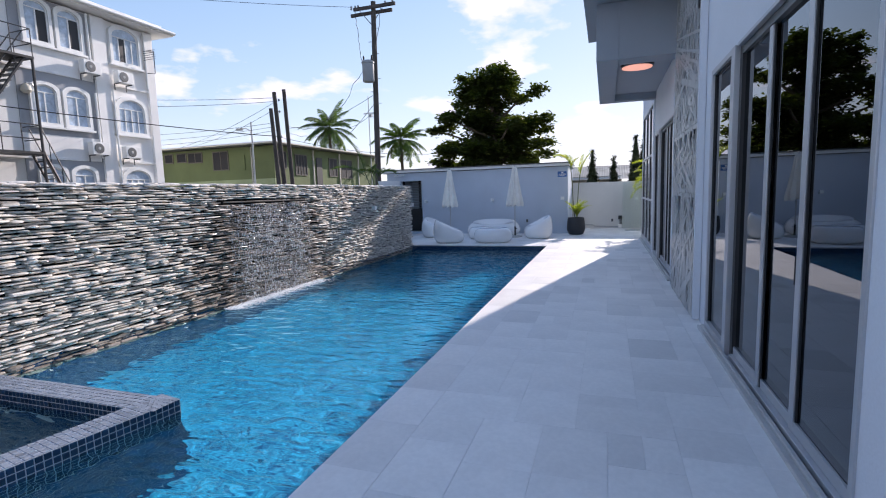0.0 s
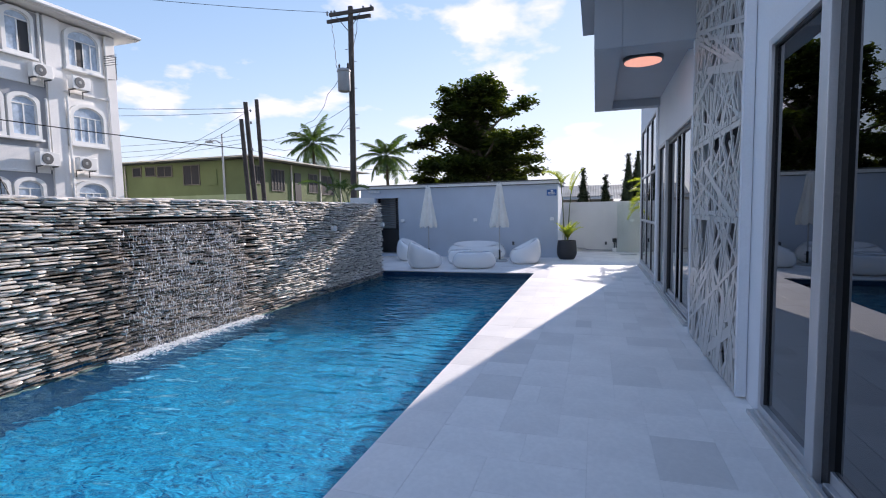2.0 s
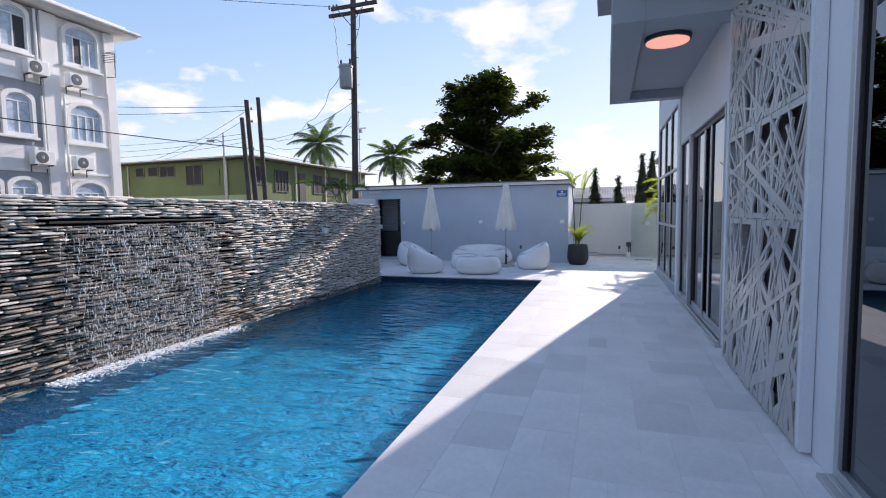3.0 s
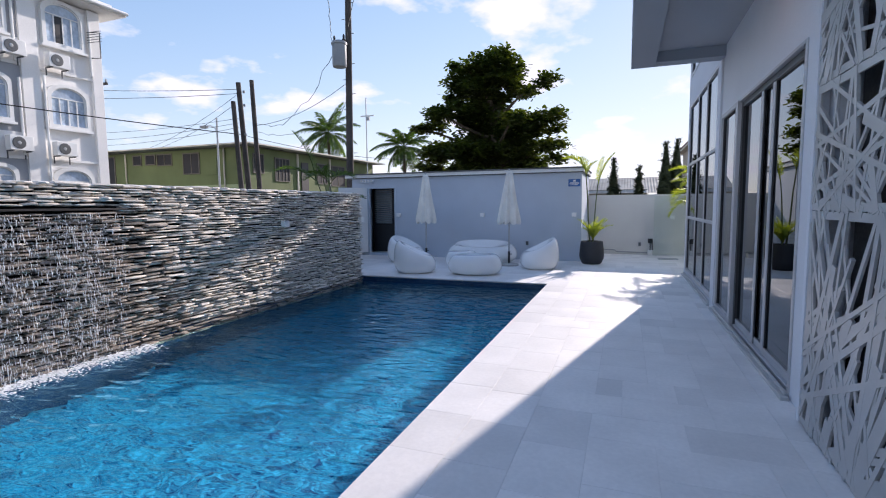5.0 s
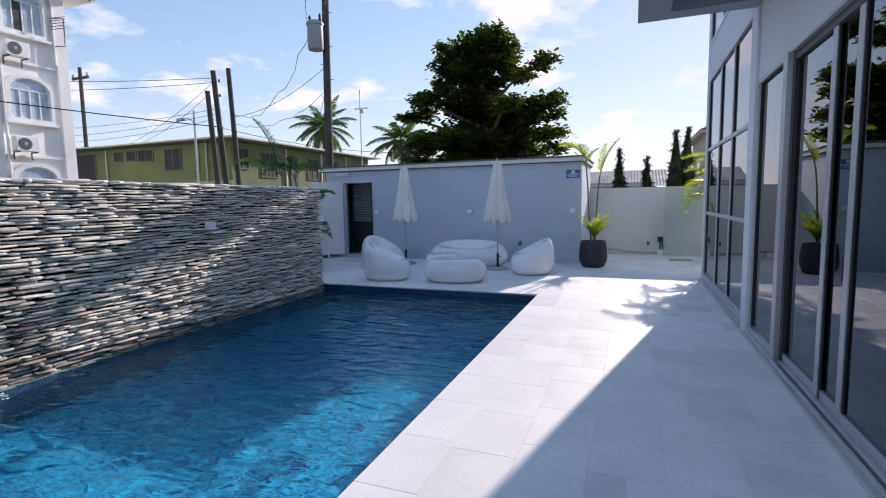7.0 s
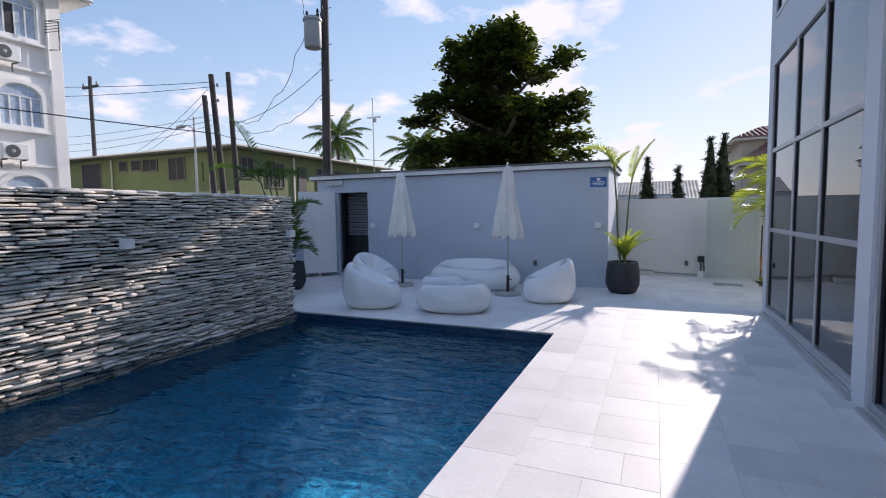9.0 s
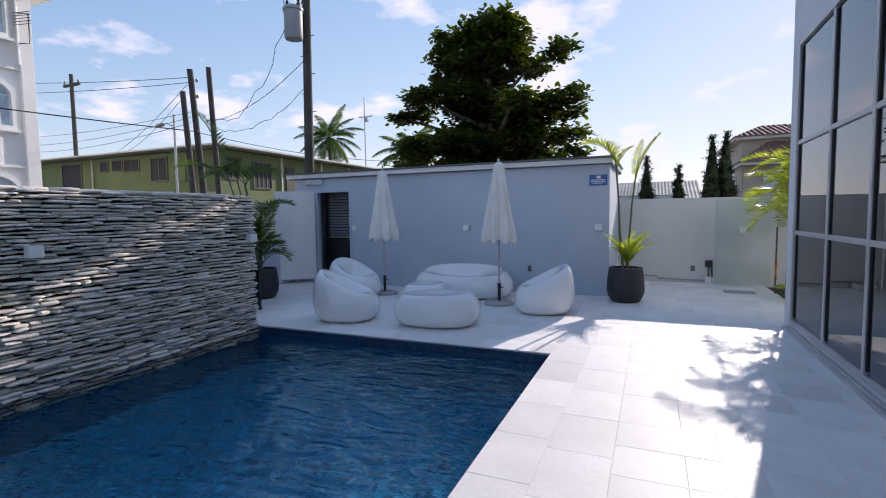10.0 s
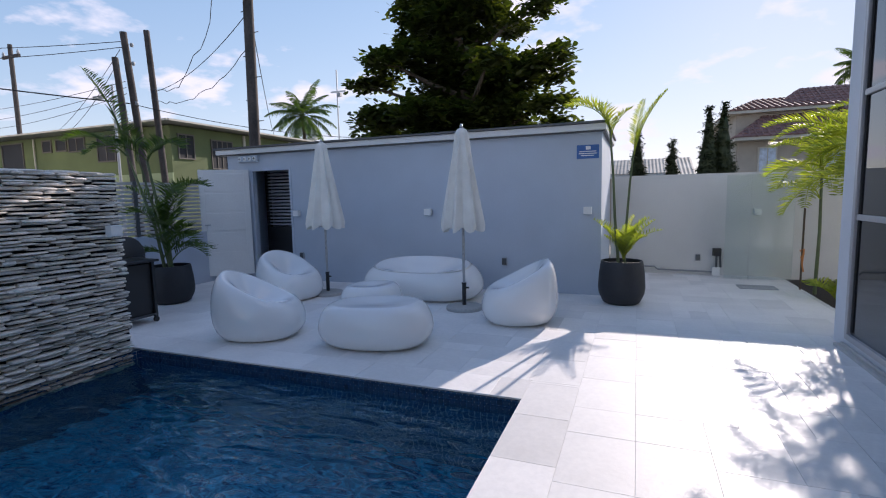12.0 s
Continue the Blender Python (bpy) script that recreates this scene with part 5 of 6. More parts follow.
# outside stair on the apartments
es = thing("fire_escape", (AX, 0, 0), "black steel outside stair with railings on the apartments", "stair")
for z in (3.72, 7.4):
    pl = part("platform", boxes([(0.2, 11.0, z - 0.09, 1.35, 13.85, z)]), M_BLACK, es)
    for y in (11.0, 11.7, 12.4, 13.1, 13.82):
        part("baluster", tube(bmesh.new(), [(1.32, y, z), (1.32, y, z + 1.05)], 0.02, 6), M_BLACK, pl)
    for dz in (0.5, 1.05):
        part("rail", tube(bmesh.new(), [(1.32, 11.0, z + dz), (1.32, 13.82, z + dz), (0.25, 13.82, z + dz)], 0.022, 6), M_BLACK, pl)
for z0, z1, y0, y1, x in ((3.72, 7.4, 11.2, 13.6, 0.9), (0.0, 3.72, 15.4, 13.85, 0.9)):
    fl = part("flight", boxes([]), M_BLACK, es)
    for xx in (x - 0.35, x + 0.35):
        part("stringer", tube(bmesh.new(), [(xx, y0, z0), (xx, y1, z1)], 0.05, 6), M_BLACK, fl)
        part("handrail", tube(bmesh.new(), [(xx, y0, z0 + 0.95), (xx, y1, z1 + 0.95)], 0.022, 6), M_BLACK, fl)
    n = 16
    for k in range(n):
        u = (k + 0.5) / n
        part("tread", boxes([(x - 0.34, y0 + (y1 - y0) * u - 0.1, z0 + (z1 - z0) * u - 0.015, x + 0.34, y0 + (y1 - y0) * u + 0.1, z0 + (z1 - z0) * u + 0.015)]), M_BLACK, fl)
        if k % 4 == 1:
            part("baluster", tube(bmesh.new(), [(x + 0.35, y0 + (y1 - y0) * u, z0 + (z1 - z0) * u), (x + 0.35, y0 + (y1 - y0) * u, z0 + (z1 - z0) * u + 0.95)], 0.016, 5), M_BLACK, fl)
for y in (11.05, 13.8):
    part("column", tube(bmesh.new(), [(1.3, y, -0.2), (1.3, y, 7.4)], 0.05, 8), M_BLACK, es)
wl = thing("flood_lamp", (AX + 0.1, 14.15, 6.5), "old cream flood lamp on a curved pipe", "lamp")
part("pipe", tube(bmesh.new(), [(0.1, 0.35, -4.5), (0.1, 0.35, -0.1), (0.1, 0.25, 0.1), (0.1, 0.0, 0.1)], 0.03, 6), M_STEEL, wl)
part("head", lathe(bmesh.new(), [(0.10, -0.32), (0.2, -0.22), (0.17, -0.05), (0.06, 0.06)], 16, (0.1, 0, 0)), M_TRIM, wl, smooth=True)

# ---- green house ----
gh = thing("green_house", (0, 0, -0.2), "green timber house with a low weathered metal roof", "house")
part("wall", boxes([(-36, 27.2, 0, -20.6, 42.0, 5.25)]), M_GREEN, gh)
bm = bmesh.new()
e, r = [(-36.7, 26.5, 5.3), (-19.9, 26.5, 5.3), (-19.9, 42.7, 5.3), (-36.7, 42.7, 5.3)], [(-29.5, 34.6, 6.55), (-27.1, 34.6, 6.55)]
lo = [bm.verts.new(p) for p in e]
hi = [bm.verts.new((p[0], p[1], p[2] + 0.1)) for p in e]
rg = [bm.verts.new(p) for p in r]
for k in range(4):
    bm.faces.new((lo[k], lo[(k + 1) % 4], hi[(k + 1) % 4], hi[k]))
bm.faces.new(list(reversed(lo)))
bm.faces.new((hi[0], hi[1], rg[1], rg[0])); bm.faces.new((hi[1], hi[2], rg[1])); bm.faces.new((hi[2], hi[3], rg[0], rg[1])); bm.faces.new((hi[3], hi[0], rg[0]))
part("roof", bm, M_ROOF_METAL, gh, "weathered grey sheet roof")
part("gutter", boxes([(-36.75, 26.38, 5.3, -19.8, 26.495, 5.38), (-19.895, 26.5, 5.3, -19.78, 42.7, 5.38)]), M_TRIM, gh, "cream gutter")


def house_window(parent, u0, z0, u1, z1, side, pane=M_BLACK, bars=1):
    """A framed window: side 'y' lies in the front wall, side 'x' in the end wall."""
    def b(a0, d0, c0, a1, d1, c1):
        return (a0, 27.2 - d1, c0, a1, 27.2 - d0, c1) if side == "y" else (-20.6 + d0, a0, c0, -20.6 + d1, a1, c1)
    w = part("window", boxes([b(u0 - 0.06, 0.0, z0 - 0.06, u0, 0.06, z1 + 0.06), b(u1, 0.0, z0 - 0.06, u1 + 0.06, 0.06, z1 + 0.06), b(u0, 0, z1, u1, 0.06, z1 + 0.06), b(u0, 0, z0 - 0.06, u1, 0.06, z0)]), M_FRAME, parent)
    part("pane", boxes([b(u0, 0.005, z0, u1, 0.03, z1)]), pane, w, "dark louvred glass")
    for k in range(1, bars + 1):
        uu = u0 + (u1 - u0) * k / (bars + 1)
        part("bar", boxes([b(uu - 0.025, 0.031, z0, uu + 0.025, 0.05, z1)]), M_FRAME, w)


M_FRAME = surface("weathered_brown_frame", (0.16, 0.145, 0.12), 0.8)
M_LOUVRE = surface("dusty_window_glass", (0.03, 0.03, 0.033), 0.5, bump=0.0, spec=0.2)
for u0, u1, z0, z1, n in ((-29.75, -29.1, 4.5, 5.03, 0), (-28.65, -27.9, 4.5, 5.03, 0), (-27.65, -26.5, 4.42, 5.03, 1), (-25.5, -24.3, 3.83, 5.0, 1), (-33.3, -31.5, 3.0, 5.03, 0)):
    house_window(gh, u0, z0, u1, z1, "y", M_LOUVRE, n)
for u0, u1, z0, z1, n in ((27.6, 28.4, 3.8, 4.85, 1), (29.5, 30.8, 3.4, 4.75, 3), (33.9, 35.0, 3.4, 4.72, 1), (35.7, 37.4, 3.3, 4.7, 1)):
    house_window(gh, u0, z0, u1, z1, "x", M_LOUVRE, n)
part("door", boxes([(-20.58, 32.05, 1.0, -20.53, 32.8, 4.7)]), M_BLACK, gh, "dark doorway")
part("panel", boxes([(-23.6, 27.14, 3.7, -22.9, 27.198, 4.7)]), M_GREEN, gh)
for u in (-30.4, -22.3):
    part("downpipe", tube(bmesh.new(), [(u, 27.1, 2.0), (u, 27.1, 5.2)], 0.045, 6), M_TRIM, gh)
for u in (31.6, 35.35, 38.5):
    part("post", boxes([(-20.59, u, 2.0, -20.5, u + 0.12, 5.2)]), M_TRIM, gh)
part("lower_band", boxes([(-36.05, 27.12, 0, -20.55, 27.195, 3.1)]), surface("pale_green_paint", (0.34, 0.40, 0.22), 0.8, stains=0.12), gh, "paler green lower wall")

# ---- red-roofed house, cypresses and shed ----
rh = thing("red_roofed_house", (0, 0, -0.2), "beige house with hipped red clay tile roofs", "house")
part("wall", boxes([(4.25, 42, 0, 16, 52, 4.5)]), M_BEIGE, rh)
part("wall", boxes([(4.35, 43.5, 4.505, 8.8, 52, 6.1)]), M_BEIGE, rh)


def hip(x0, y0, x1, y1, z, top, ax0, ax1, ay, parent):
    """A hipped tile roof in courses, each course a step, with a plain eave board."""
    n = 16
    bm = bmesh.new()
    def at(u):
        return (x0 + (ax0 - x0) * u, y0 + (ay - y0) * u, x1 + (ax1 - x1) * u, y1 + (ay - y1) * u, z + (top - z) * u)
    ba = None
    for k in range(n):
        a, b = at(k / n), at((k + 1) / n)
        zl = a[4] + 0.05
        lo = [bm.verts.new(p) for p in ((a[0], a[1], zl), (a[2], a[1], zl), (a[2], a[3], zl), (a[0], a[3], zl))]
        ba = ba or [bm.verts.new((v.co.x, v.co.y, a[4])) for v in lo]
        up_ = [bm.verts.new(p) for p in ((b[0], b[1], b[4]), (b[2], b[1], b[4]), (b[2], b[3], b[4]), (b[0], b[3], b[4]))]
        for s in range(4):
            t_ = (s + 1) % 4
            bm.faces.new((lo[s], lo[t_], up_[t_], up_[s])); bm.faces.new((ba[s], ba[t_], lo[t_], lo[s]))
        ba = up_
    ob = part("roof", bm, M_REDTILE, parent)
    part("eave_board", boxes([(x0 + 0.05, y0 + 0.05, z - 0.16, x1 - 0.05, y1 - 0.05, z - 0.004)]), M_TRIM, ob)
    m = int((x1 - x0) / 0.3)
    for k in range(m):
        x = x0 + 0.15 + 0.3 * k
        u = min((x - x0) / max(ax0 - x0, 0.01), (x1 - x) / max(x1 - ax1, 0.01), 1.0)
        if u > 0.06:
            q = at(u * 0.98)
            part("roof_rib", tube(bmesh.new(), [(x, y0, z + 0.03), (x, q[1], q[4] + 0.03)], 0.05, 8), M_REDTILE, ob)
    return ob


hip(3.95, 41.2, 18, 53, 4.5, 7.75, 8.2, 10.5, 47, rh)
hip(3.85, 43.0, 9.4, 52.5, 6.15, 7.35, 6.0, 7.4, 47.5, rh)
for x in (5.2, 8.2):
    w = part("window", boxes([(x, 41.93, 2.6, x + 0.9, 42.0, 4.0)]), M_TRIM, rh)
    part("pane", boxes([(x + 0.08, 41.90, 2.68, x + 0.42, 41.925, 3.92), (x + 0.48, 41.90, 2.68, x + 0.82, 41.925, 3.92)]), M_CURTAIN, w)
w = part("bay_window", boxes([(3.9, 42.3, 2.4, 4.25, 44.2, 4.3)], 0.02), M_TRIM, rh)
part("pane", boxes([(3.85, 42.6, 2.8, 3.898, 43.2, 4.0), (3.85, 43.3, 2.8, 3.898, 43.9, 4.0)]), M_CURTAIN, w)


def cypress(x, y, top, w, seed):
    t = thing("cypress", (x, y, -0.16), "narrow dark green conical cypress behind the boundary wall", "cypress", "row of cypresses")
    part("trunk", tube(bmesh.new(), [(0, 0, 0), (0, 0, top * 0.8)], [0.09, 0.02], 8), M_BARK, t)
    n = max(14, int(top * 6))
    blobs = [(random.uniform(-.05, .05), random.uniform(-.05, .05), 0.5 + (top - 0.55) * k / n, max(0.06, w * 0.9 * (1.0 - 0.93 * (k / n) ** 1.25))) for k in range(n + 1)]
    leaves("foliage", blobs, 24000, 0.085, M_CYPRESS, t, seed, 0.75, 1.2, 0.045)
    core = lathe(bmesh.new(), [(max(0.02, b[3] * 0.93), b[2]) for b in blobs], 14)
    for v in core.verts:
        k = 1 + 0.16 * noise.noise(v.co * 4 + Vector((seed, 0, 0)))
        v.co.x *= k; v.co.y *= k
    part("inner_foliage", core, M_CYPRESS, t)


for x, y, top, w, s in ((-0.84, 32, 4.1, 0.50, 31), (0.42, 32, 3.7, 0.40, 32), (1.66, 32, 4.85, 0.62, 33), (2.18, 32.3, 5.0, 0.66, 34)):
    cypress(x, y, top, w, s)
shed = thing("shed", (0, 0, -0.16), "low shed with a pale corrugated sheet roof", "shed")
part("wall", boxes([(-3.4, 36.6, 0, 1.0, 42, 2.6)]), M_BEIGE, shed)
bm = bmesh.new()
prev = None
for k in range(61):
    x, dz = -3.4 + k * 0.085, 0.016 * (k % 2)
    pair = [bm.verts.new((x, 36, 2.35 + dz)), bm.verts.new((x, 39.3, 3.42 + dz))]
    if prev:
        bm.faces.new((prev[0], pair[0], pair[1], prev[1]))
    prev = pair
part("roof", bm, surface("pale_sheet_roof", (0.40, 0.37, 0.31), 0.75, stain=1.0, stains=0.25), shed, "pale corrugated roof sheets")

# ---- spa basin at the pool's near end ----
JA, JB, JW = Vector((-3.34, 2.97, 0)), Vector((-3.92, -0.2, 0)), 0.25
jd = (JB - JA).normalized()
jn = Vector((jd.y, -jd.x, 0))       # towards the basin
spa = struct("spa_basin", boxes([(SX, JA.y - JW, -0.37, JA.x - 0.08, JA.y, -0.012)]), M_MOSAIC, "raised spa basin clad in dark blue mosaic")
ang = math.atan2(jd.y, jd.x)
spa_m = Matrix.Translation(JA) @ Matrix.Rotation(ang, 4, "Z")
bm = bmesh.new()
box(bm, 0, -JW if jn.dot(spa_m.to_3x3() @ Vector((0, 1, 0))) < 0 else 0, -0.37, 3.6, 0 if jn.dot(spa_m.to_3x3() @ Vector((0, 1, 0))) < 0 else JW, -0.012)
SIDE = -1 if jn.dot(spa_m.to_3x3() @ Vector((0, 1, 0))) < 0 else 1
part("rim_wall", bm, M_MOSAIC, spa, at=spa_m)
part("spa_wall", boxes([(SX, JA.y - JW, -1.25, JA.x - 0.08, JA.y, -0.371)]), M_MOSAIC, spa)
part("spa_wall", boxes([(0.0, min(0, SIDE * JW), -1.25, 3.6, max(0, SIDE * JW), -0.371)]), M_MOSAIC, spa, at=spa_m)
part("basin_floor", boxes([(SX, -4.9, -0.62, -3.9, JA.y - JW, -0.58)]), M_MOSAIC, spa)
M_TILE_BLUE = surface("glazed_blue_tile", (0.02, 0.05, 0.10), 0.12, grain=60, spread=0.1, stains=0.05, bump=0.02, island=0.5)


# paler copy of the dark tile: sky reflected on the rim, put into its colour
M_TILE_RIM_SHEEN = surface("glazed_rim_tile_sky_sheen", (0.24, 0.28, 0.34), 0.15, grain=60, spread=0.1, stains=0.1, bump=0.02, island=0.4)


def little_tiles(name, nu, nv, m, parent, size=0.05, gap=0.007, h=0.004):
    vs, fs = [], []
    for i in range(nu):
        for j in range(nv):
            u0, v0, u1, v1 = i * size + gap / 2, j * size + gap / 2, (i + 1) * size - gap / 2, (j + 1) * size - gap / 2
            c, k = 0.003, len(vs)
            vs += [(u0, v0, 0), (u1, v0, 0), (u1, v1, 0), (u0, v1, 0), (u0 + c, v0 + c, h), (u1 - c, v0 + c, h), (u1 - c, v1 - c, h), (u0 + c, v1 - c, h)]
            fs += [(k + 4, k + 5, k + 6, k + 7), (k, k + 1, k + 5, k + 4), (k + 1, k + 2, k + 6, k + 5), (k + 2, k + 3, k + 7, k + 6), (k + 3, k, k + 4, k + 7)]
    me = bpy.data.meshes.new(name)
    me.from_pydata(vs, [], fs)
    me.materials.append(M_TILE_RIM_SHEEN if name == "rim_tiles" else M_TILE_BLUE)
    ob = new(name, me)
    ob.parent, ob.matrix_basis = parent, m
    return tagged(ob, "small square glazed dark blue tiles", kind="stuff")


M_RIMGROUT = surface("pale_joint", (0.55, 0.57, 0.60), 0.8, bump=0.1)
spa.data.materials[0] = M_RIMGROUT
bpy.data.objects["rim_wall"].data.materials[0] = M_RIMGROUT
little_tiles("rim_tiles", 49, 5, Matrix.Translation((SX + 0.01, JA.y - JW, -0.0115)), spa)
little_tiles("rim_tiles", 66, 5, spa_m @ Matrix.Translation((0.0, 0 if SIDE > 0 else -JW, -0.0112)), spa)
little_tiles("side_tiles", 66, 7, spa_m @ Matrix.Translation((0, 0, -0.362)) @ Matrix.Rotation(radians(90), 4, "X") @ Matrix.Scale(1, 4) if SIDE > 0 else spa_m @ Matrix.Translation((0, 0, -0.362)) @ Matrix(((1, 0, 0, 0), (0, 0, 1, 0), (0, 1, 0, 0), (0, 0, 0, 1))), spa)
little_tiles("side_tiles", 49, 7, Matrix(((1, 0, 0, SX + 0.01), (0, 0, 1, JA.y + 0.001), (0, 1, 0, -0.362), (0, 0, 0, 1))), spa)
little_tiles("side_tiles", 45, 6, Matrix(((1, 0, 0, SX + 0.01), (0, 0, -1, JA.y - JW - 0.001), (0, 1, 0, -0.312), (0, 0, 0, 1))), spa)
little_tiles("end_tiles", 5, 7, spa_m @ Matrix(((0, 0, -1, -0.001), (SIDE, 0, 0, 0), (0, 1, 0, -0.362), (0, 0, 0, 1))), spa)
# waterline tiles under the coping
little_tiles("waterline_tiles", 83, 3, Matrix(((1, 0, 0, SX + 0.02), (0, 0, -1, PY - 0.001), (0, 1, 0, -0.185), (0, 0, 0, 1))), pool)

# ---- water wall ----
slot = thing("water_slot", (SX, 0, 1.57), "long dark metal slot feeding the water wall", "water spout")
part("lip", boxes([(-0.03, 6.25, -0.012, 0.055, 8.65, 0.012)], 0.003), M_BLACK, slot)
rnd = random.Random(17)
bm = bmesh.new()
for k in range(5200):
    y = rnd.choice((6.75, 7.15, 7.4, 7.9, 8.2)) + rnd.gauss(0, 0.16) if k % 3 else rnd.uniform(6.3, 8.6)
    y = min(max(y, 6.28), 8.62)
    z1 = rnd.uniform(WATER_Z + 0.03, 1.54)
    ln = min(rnd.choice((0.010, 0.016, 0.022, 0.035, 0.07)) * rnd.uniform(0.6, 1.3), z1 - WATER_Z)
    x, r = SX + rnd.uniform(0.055, 0.10), rnd.uniform(0.001, 0.0048)
    tube(bm, [(x, y, z1), (x + 0.004, y + rnd.uniform(-.004, .004), z1 - ln * 0.35), (x + 0.006, y + rnd.uniform(-.006, .006), z1 - ln)], [0.0006, r, 0.0008], 4)
tagged(part("falling_water", bm, M_STREAM), "thin broken streams of water running down the stone", "water", kind="stuff")
bm = bmesh.new()
for k in range(2600):
    y = 6.1 + 2.7 * rnd.random()
    d = abs(rnd.gauss(0, 0.15))
    r = rnd.uniform(0.003, 0.015) * (1.1 - min(d, 0.5))
    c = Vector((SX + 0.05 + d, y, WATER_Z + rnd.uniform(-0.004, 0.03)))
    vv = [bm.verts.new(c + Vector(p) * r) for p in ((1, 0, 0), (0, 1.7, 0), (-1, 0, 0), (0, -1.7, 0), (0, 0, 0.6), (0, 0, -0.5))]
    for a, b in ((0, 1), (1, 2), (2, 3), (3, 0)):
        bm.faces.new((vv[a], vv[b], vv[4])); bm.faces.new((vv[b], vv[a], vv[5]))
tagged(part("foam", bm, surface("white_foam", (0.85, 0.87, 0.88), 0.5, bump=0.0), smooth=True), "white splashing foam along the foot of the water wall", "foam", kind="stuff")


# ---- paving, laid in mixed sizes on a grid ----
def tile_mesh(w, l):
    g, c, h = 0.0011, 0.0010, 0.0135
    vs = [(g, g, 0), (w - g, g, 0), (w - g, l - g, 0), (g, l - g, 0), (g, g, h - c), (w - g, g, h - c), (w - g, l - g, h - c), (g, l - g, h - c),
          (g + c, g + c, h), (w - g - c, g + c, h), (w - g - c, l - g - c, h), (g + c, l - g - c, h)]
    fs = [(8, 9, 10, 11)]
    for a in (0, 4):
        fs += [(a, a + 1, a + 5, a + 4), (a + 1, a + 2, a + 6, a + 5), (a + 2, a + 3, a + 7, a + 6), (a + 3, a, a + 4, a + 7)]
    return vs, fs


rnd = random.Random(40)
CX, CYL = 0.21, 0.20
gx0, gy0 = -1.24 - 51 * CX, 14.66 - 98 * CYL
NX, NY = 64, 129
free = set()
for i in range(NX):
    for j in range(NY):
        x, y = gx0 + (i + 0.5) * CX, gy0 + (j + 0.5) * CYL
        walkway = -1.24 < x < HX and y < BY
        patio = -8.6 < x < -1.24 and 14.66 < y < CY + 0.05
        back = (X1 < x < 1.56) and CY < y < BY
        end = HX - 0.05 < x < 1.56 and HEND + 0.05 < y < BY
        if walkway or patio or back or end:
            free.add((i, j))
placed = []
for j in range(NY):
    for i in range(NX):
        if (i, j) not in free:
            continue
        opts = [(2, 3), (3, 2), (2, 2), (2, 1), (1, 2)]
        opts.sort(key=lambda o: -o[0] * o[1] + rnd.uniform(0, 7))
        for w, l in opts + [(1, 1)]:
            cells = [(i + a, j + b) for a in range(w) for b in range(l)]
            if all(c in free for c in cells):
                free.difference_update(cells)
                placed.append((gx0 + i * CX, gy0 + j * CYL, w * CX, l * CYL))
                break
y = -4.9
while y < PY - 0.05:
    placed.append((PX - 0.012, y, 0.392, min(0.61, PY + 0.38 - y)))
    y += 0.61
placed.append((PX - 0.012, y, 0.392, 14.66 - y))
x = -8.6
while x < PX - 0.2:
    w = min(0.61, PX - 0.012 - x)
    placed.append((x, PY - 0.012, w, 0.392))
    x += 0.61
near = [p for p in placed if p[0] > -4.2 and (1.4 < p[1] < 7.2 or 12.2 < p[1] < 16.6)][:300]
near_set = set(near)
shared = {}
for p in near:
    key = (round(p[2], 3), round(p[3], 3))
    if key not in shared:
        me = bpy.data.meshes.new("tile")
        vs, fs = tile_mesh(*key)
        me.from_pydata(vs, [], fs)
        me.materials.append(M_DECK)
        shared[key] = me
    ob = new("tile", shared[key])
    ob.parent = deck
    ob.location = (p[0], p[1], -0.0135 + rnd.uniform(-0.0006, 0.0006))
vs, fs = [], []
for p in placed:
    if p in near_set:
        continue
    v, f = tile_mesh(p[2], p[3])
    k, dz = len(vs), -0.0135 + rnd.uniform(-0.0006, 0.0006)
    vs += [(a + p[0], b + p[1], c + dz) for a, b, c in v]
    fs += [tuple(k + q for q in r) for r in f]
me = bpy.data.meshes.new("far_tiles")
me.from_pydata(vs, [], fs)
me.materials.append(M_DECK_FAR)
ob = new("far_tiles", me)
ob.parent = deck
tagged(ob, "pale stone paving tiles", kind="stuff")

# ---- stacked stone facing ----
stone_wall = bpy.data.objects["wall_stone"]


def stone_mesh(w, h, d, r):
    """One ledge stone, lying along y with its face at +x: a flat slab with a rounded nose and worn, uneven ends."""
    j = lambda q: r.uniform(-q, q)
    e0, e1 = min(r.uniform(0.006, 0.03), w * 0.3), min(r.uniform(0.006, 0.035), w * 0.38)
    skew, tilt = j(0.024), j(0.008)
    vs, fs = [], []
    for y, k, t in ((0, r.uniform(0.6, 0.85), r.uniform(0.06, 0.25)), (e0, 0.92, r.uniform(0, 0.08)), (w * r.uniform(0.4, 0.6), 1.0, 0.0), (w - e1, 0.93, r.uniform(0, 0.1)), (w, r.uniform(0.55, 0.85), r.uniform(0.06, 0.25))):
        x, lo, hi = d * k + skew * (y / w - 0.5) + j(0.005), h * t + tilt * y / w, h * (1 - t) + tilt * y / w
        m = hi - lo
        vs += [(0, y, lo), (x - 0.024, y, lo + 0.04 * m), (x - 0.003 + j(0.003), y, lo + 0.33 * m + j(0.003)), (x - 0.004 + j(0.003), y, lo + 0.68 * m + j(0.003)), (x - 0.022, y, hi), (0, y, hi)]
    for a in range(0, 24, 6):
        fs += [(a + b, a + b + 1, a + b + 7, a + b + 6) for b in range(5)]
    fs += [(5, 4, 3, 2, 1, 0), (24, 25, 26, 27, 28, 29)]
    return vs, fs


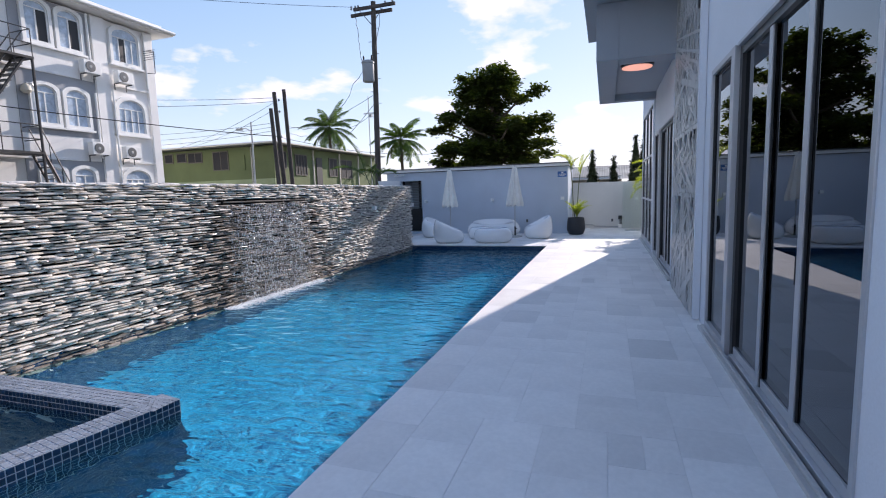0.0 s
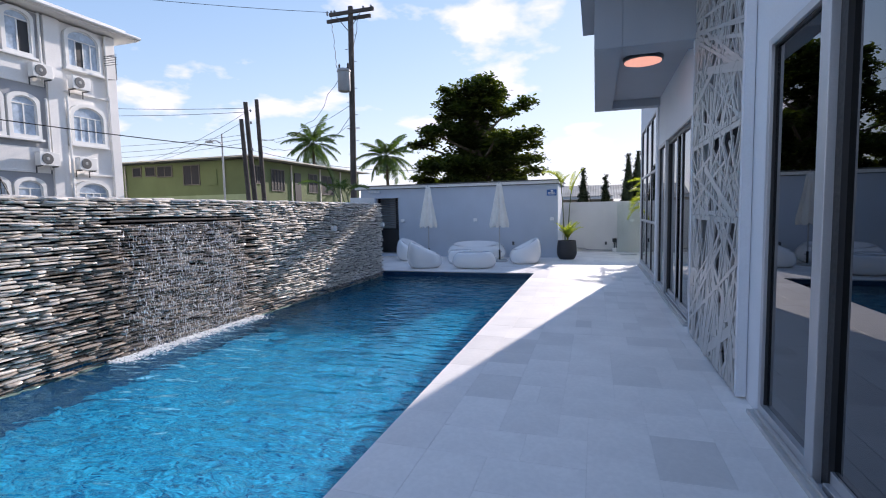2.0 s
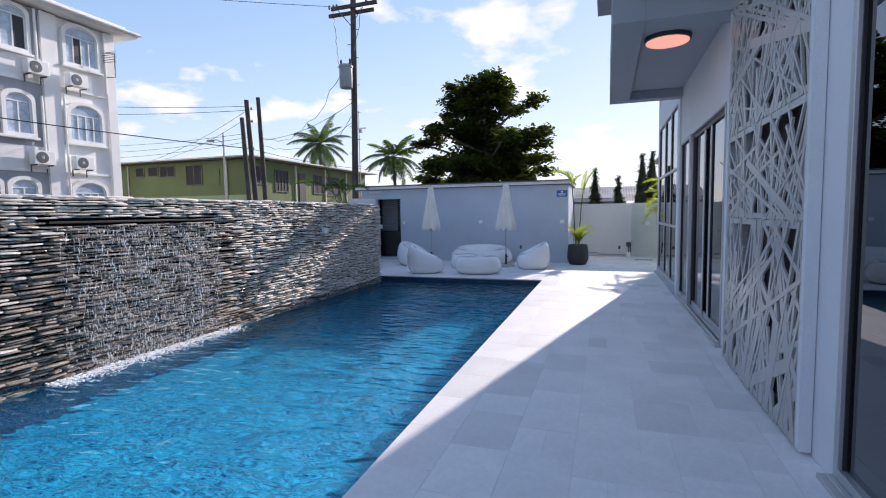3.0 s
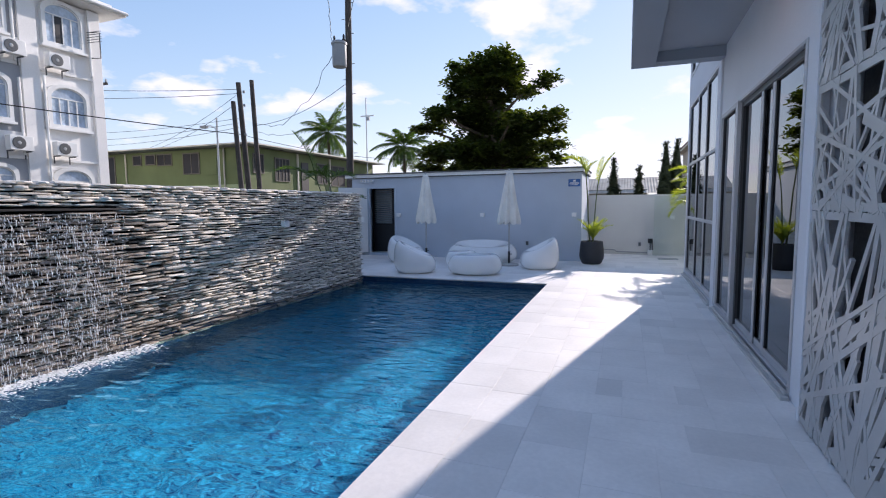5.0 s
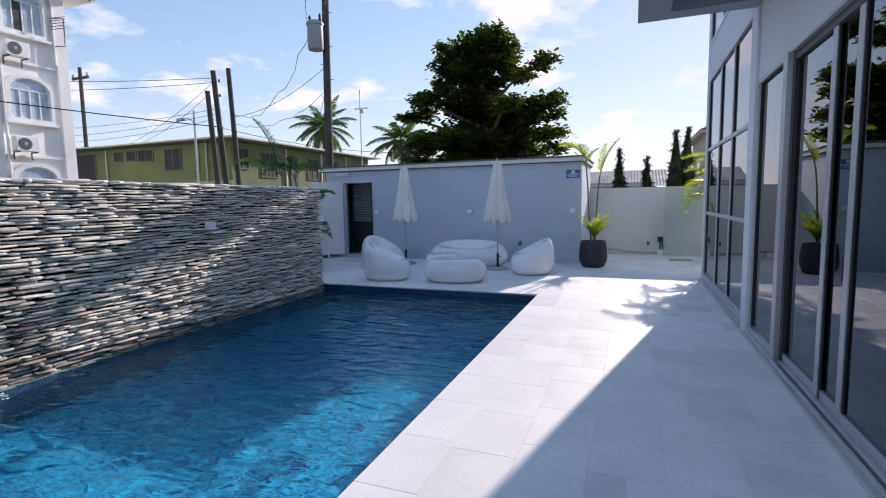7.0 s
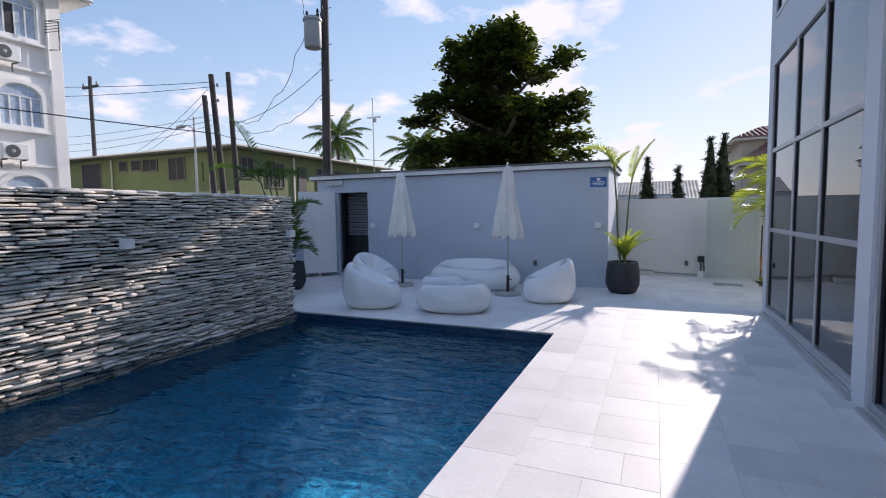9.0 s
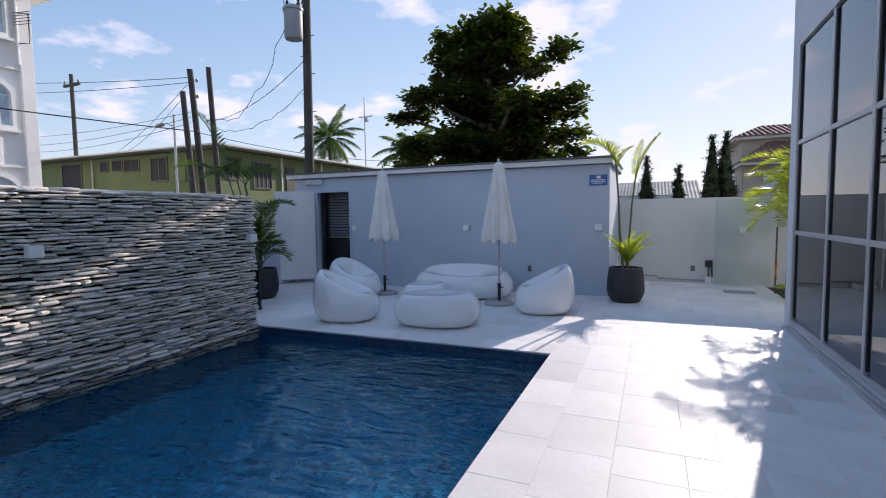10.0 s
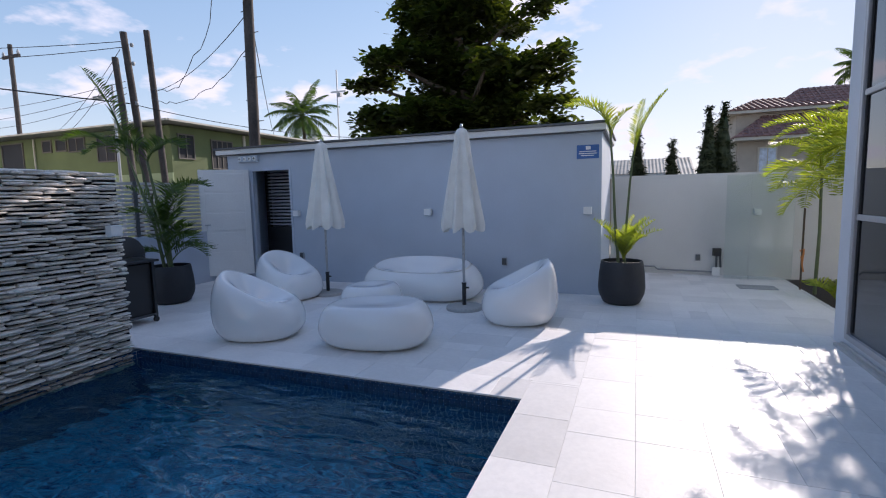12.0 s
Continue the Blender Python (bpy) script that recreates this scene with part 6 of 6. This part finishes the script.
rnd = random.Random(77)
vs, fs, singles, slots = [], [], 0, []
z = -0.22
while z < 1.84:
    h = rnd.uniform(0.030, 0.046)
    y = -2.0 + rnd.uniform(-0.2, 0)
    while y < PY - 0.10:
        w = min(rnd.choice((0.11, 0.16, 0.22, 0.30)) * rnd.uniform(0.8, 1.2), PY - 0.08 - y)
        if w < 0.04:
            break
        hh, dz = h * rnd.uniform(0.55, 1.05), rnd.uniform(-0.007, 0.007)
        d = rnd.uniform(0.050, 0.120)
        if not (6.25 < y + w / 2 < 8.65 and abs(z + h / 2 - 1.57) < 0.028):
            v, f = stone_mesh(w - rnd.uniform(0.001, 0.008), hh, d, rnd)
            if y > 12.75 and z > 0.0 and singles < 300:
                me = bpy.data.meshes.new("stone")
                me.from_pydata(v, [], f)
                me.materials.append(M_STONE_ONE)
                me.shade_smooth()
                me.set_sharp_from_angle(angle=radians(32))
                ob = new("stone", me)
                ob.parent = stone_wall
                ob.location = (SX - 0.035, y, z + dz)
                singles += 1
            else:
                k = len(vs)
                vs += [(a + SX - 0.035, b + y, c + z + dz) for a, b, c in v]
                fs += [tuple(k + q for q in r) for r in f]
                wet = z < 1.56 and 5.9 - 0.5 * (1.5 - z) + rnd.uniform(-0.4, 0.4) < y < 8.7 + 0.25 * (1.5 - z) + rnd.uniform(-0.4, 0.4)
                slots += [1 if wet or z < -0.04 else 0] * len(f)
        y += w
    z += h
# cap stones along the top
y = -2.0
while y < PY - 0.1:
    w = min(rnd.uniform(0.15, 0.4), PY - 0.08 - y)
    v, f = stone_mesh(w - 0.006, rnd.uniform(0.022, 0.04), 0.30 + rnd.uniform(0.02, 0.05), rnd)
    k = len(vs)
    vs += [(a + SX - 0.28, b + y, c + 1.835) for a, b, c in v]
    fs += [tuple(k + q for q in r) for r in f]
    slots += [0] * len(f)
    y += w
me = bpy.data.meshes.new("stacked_stones")
me.from_pydata(vs, [], fs)
me.materials.append(M_STONE)
me.materials.append(M_STONE_WET)
me.polygons.foreach_set("material_index", slots)
me.shade_smooth()
me.set_sharp_from_angle(angle=radians(32))
ob = new("stacked_stones", me)
ob.parent = stone_wall
tagged(ob, "thin stacked grey ledge stones", kind="stuff")
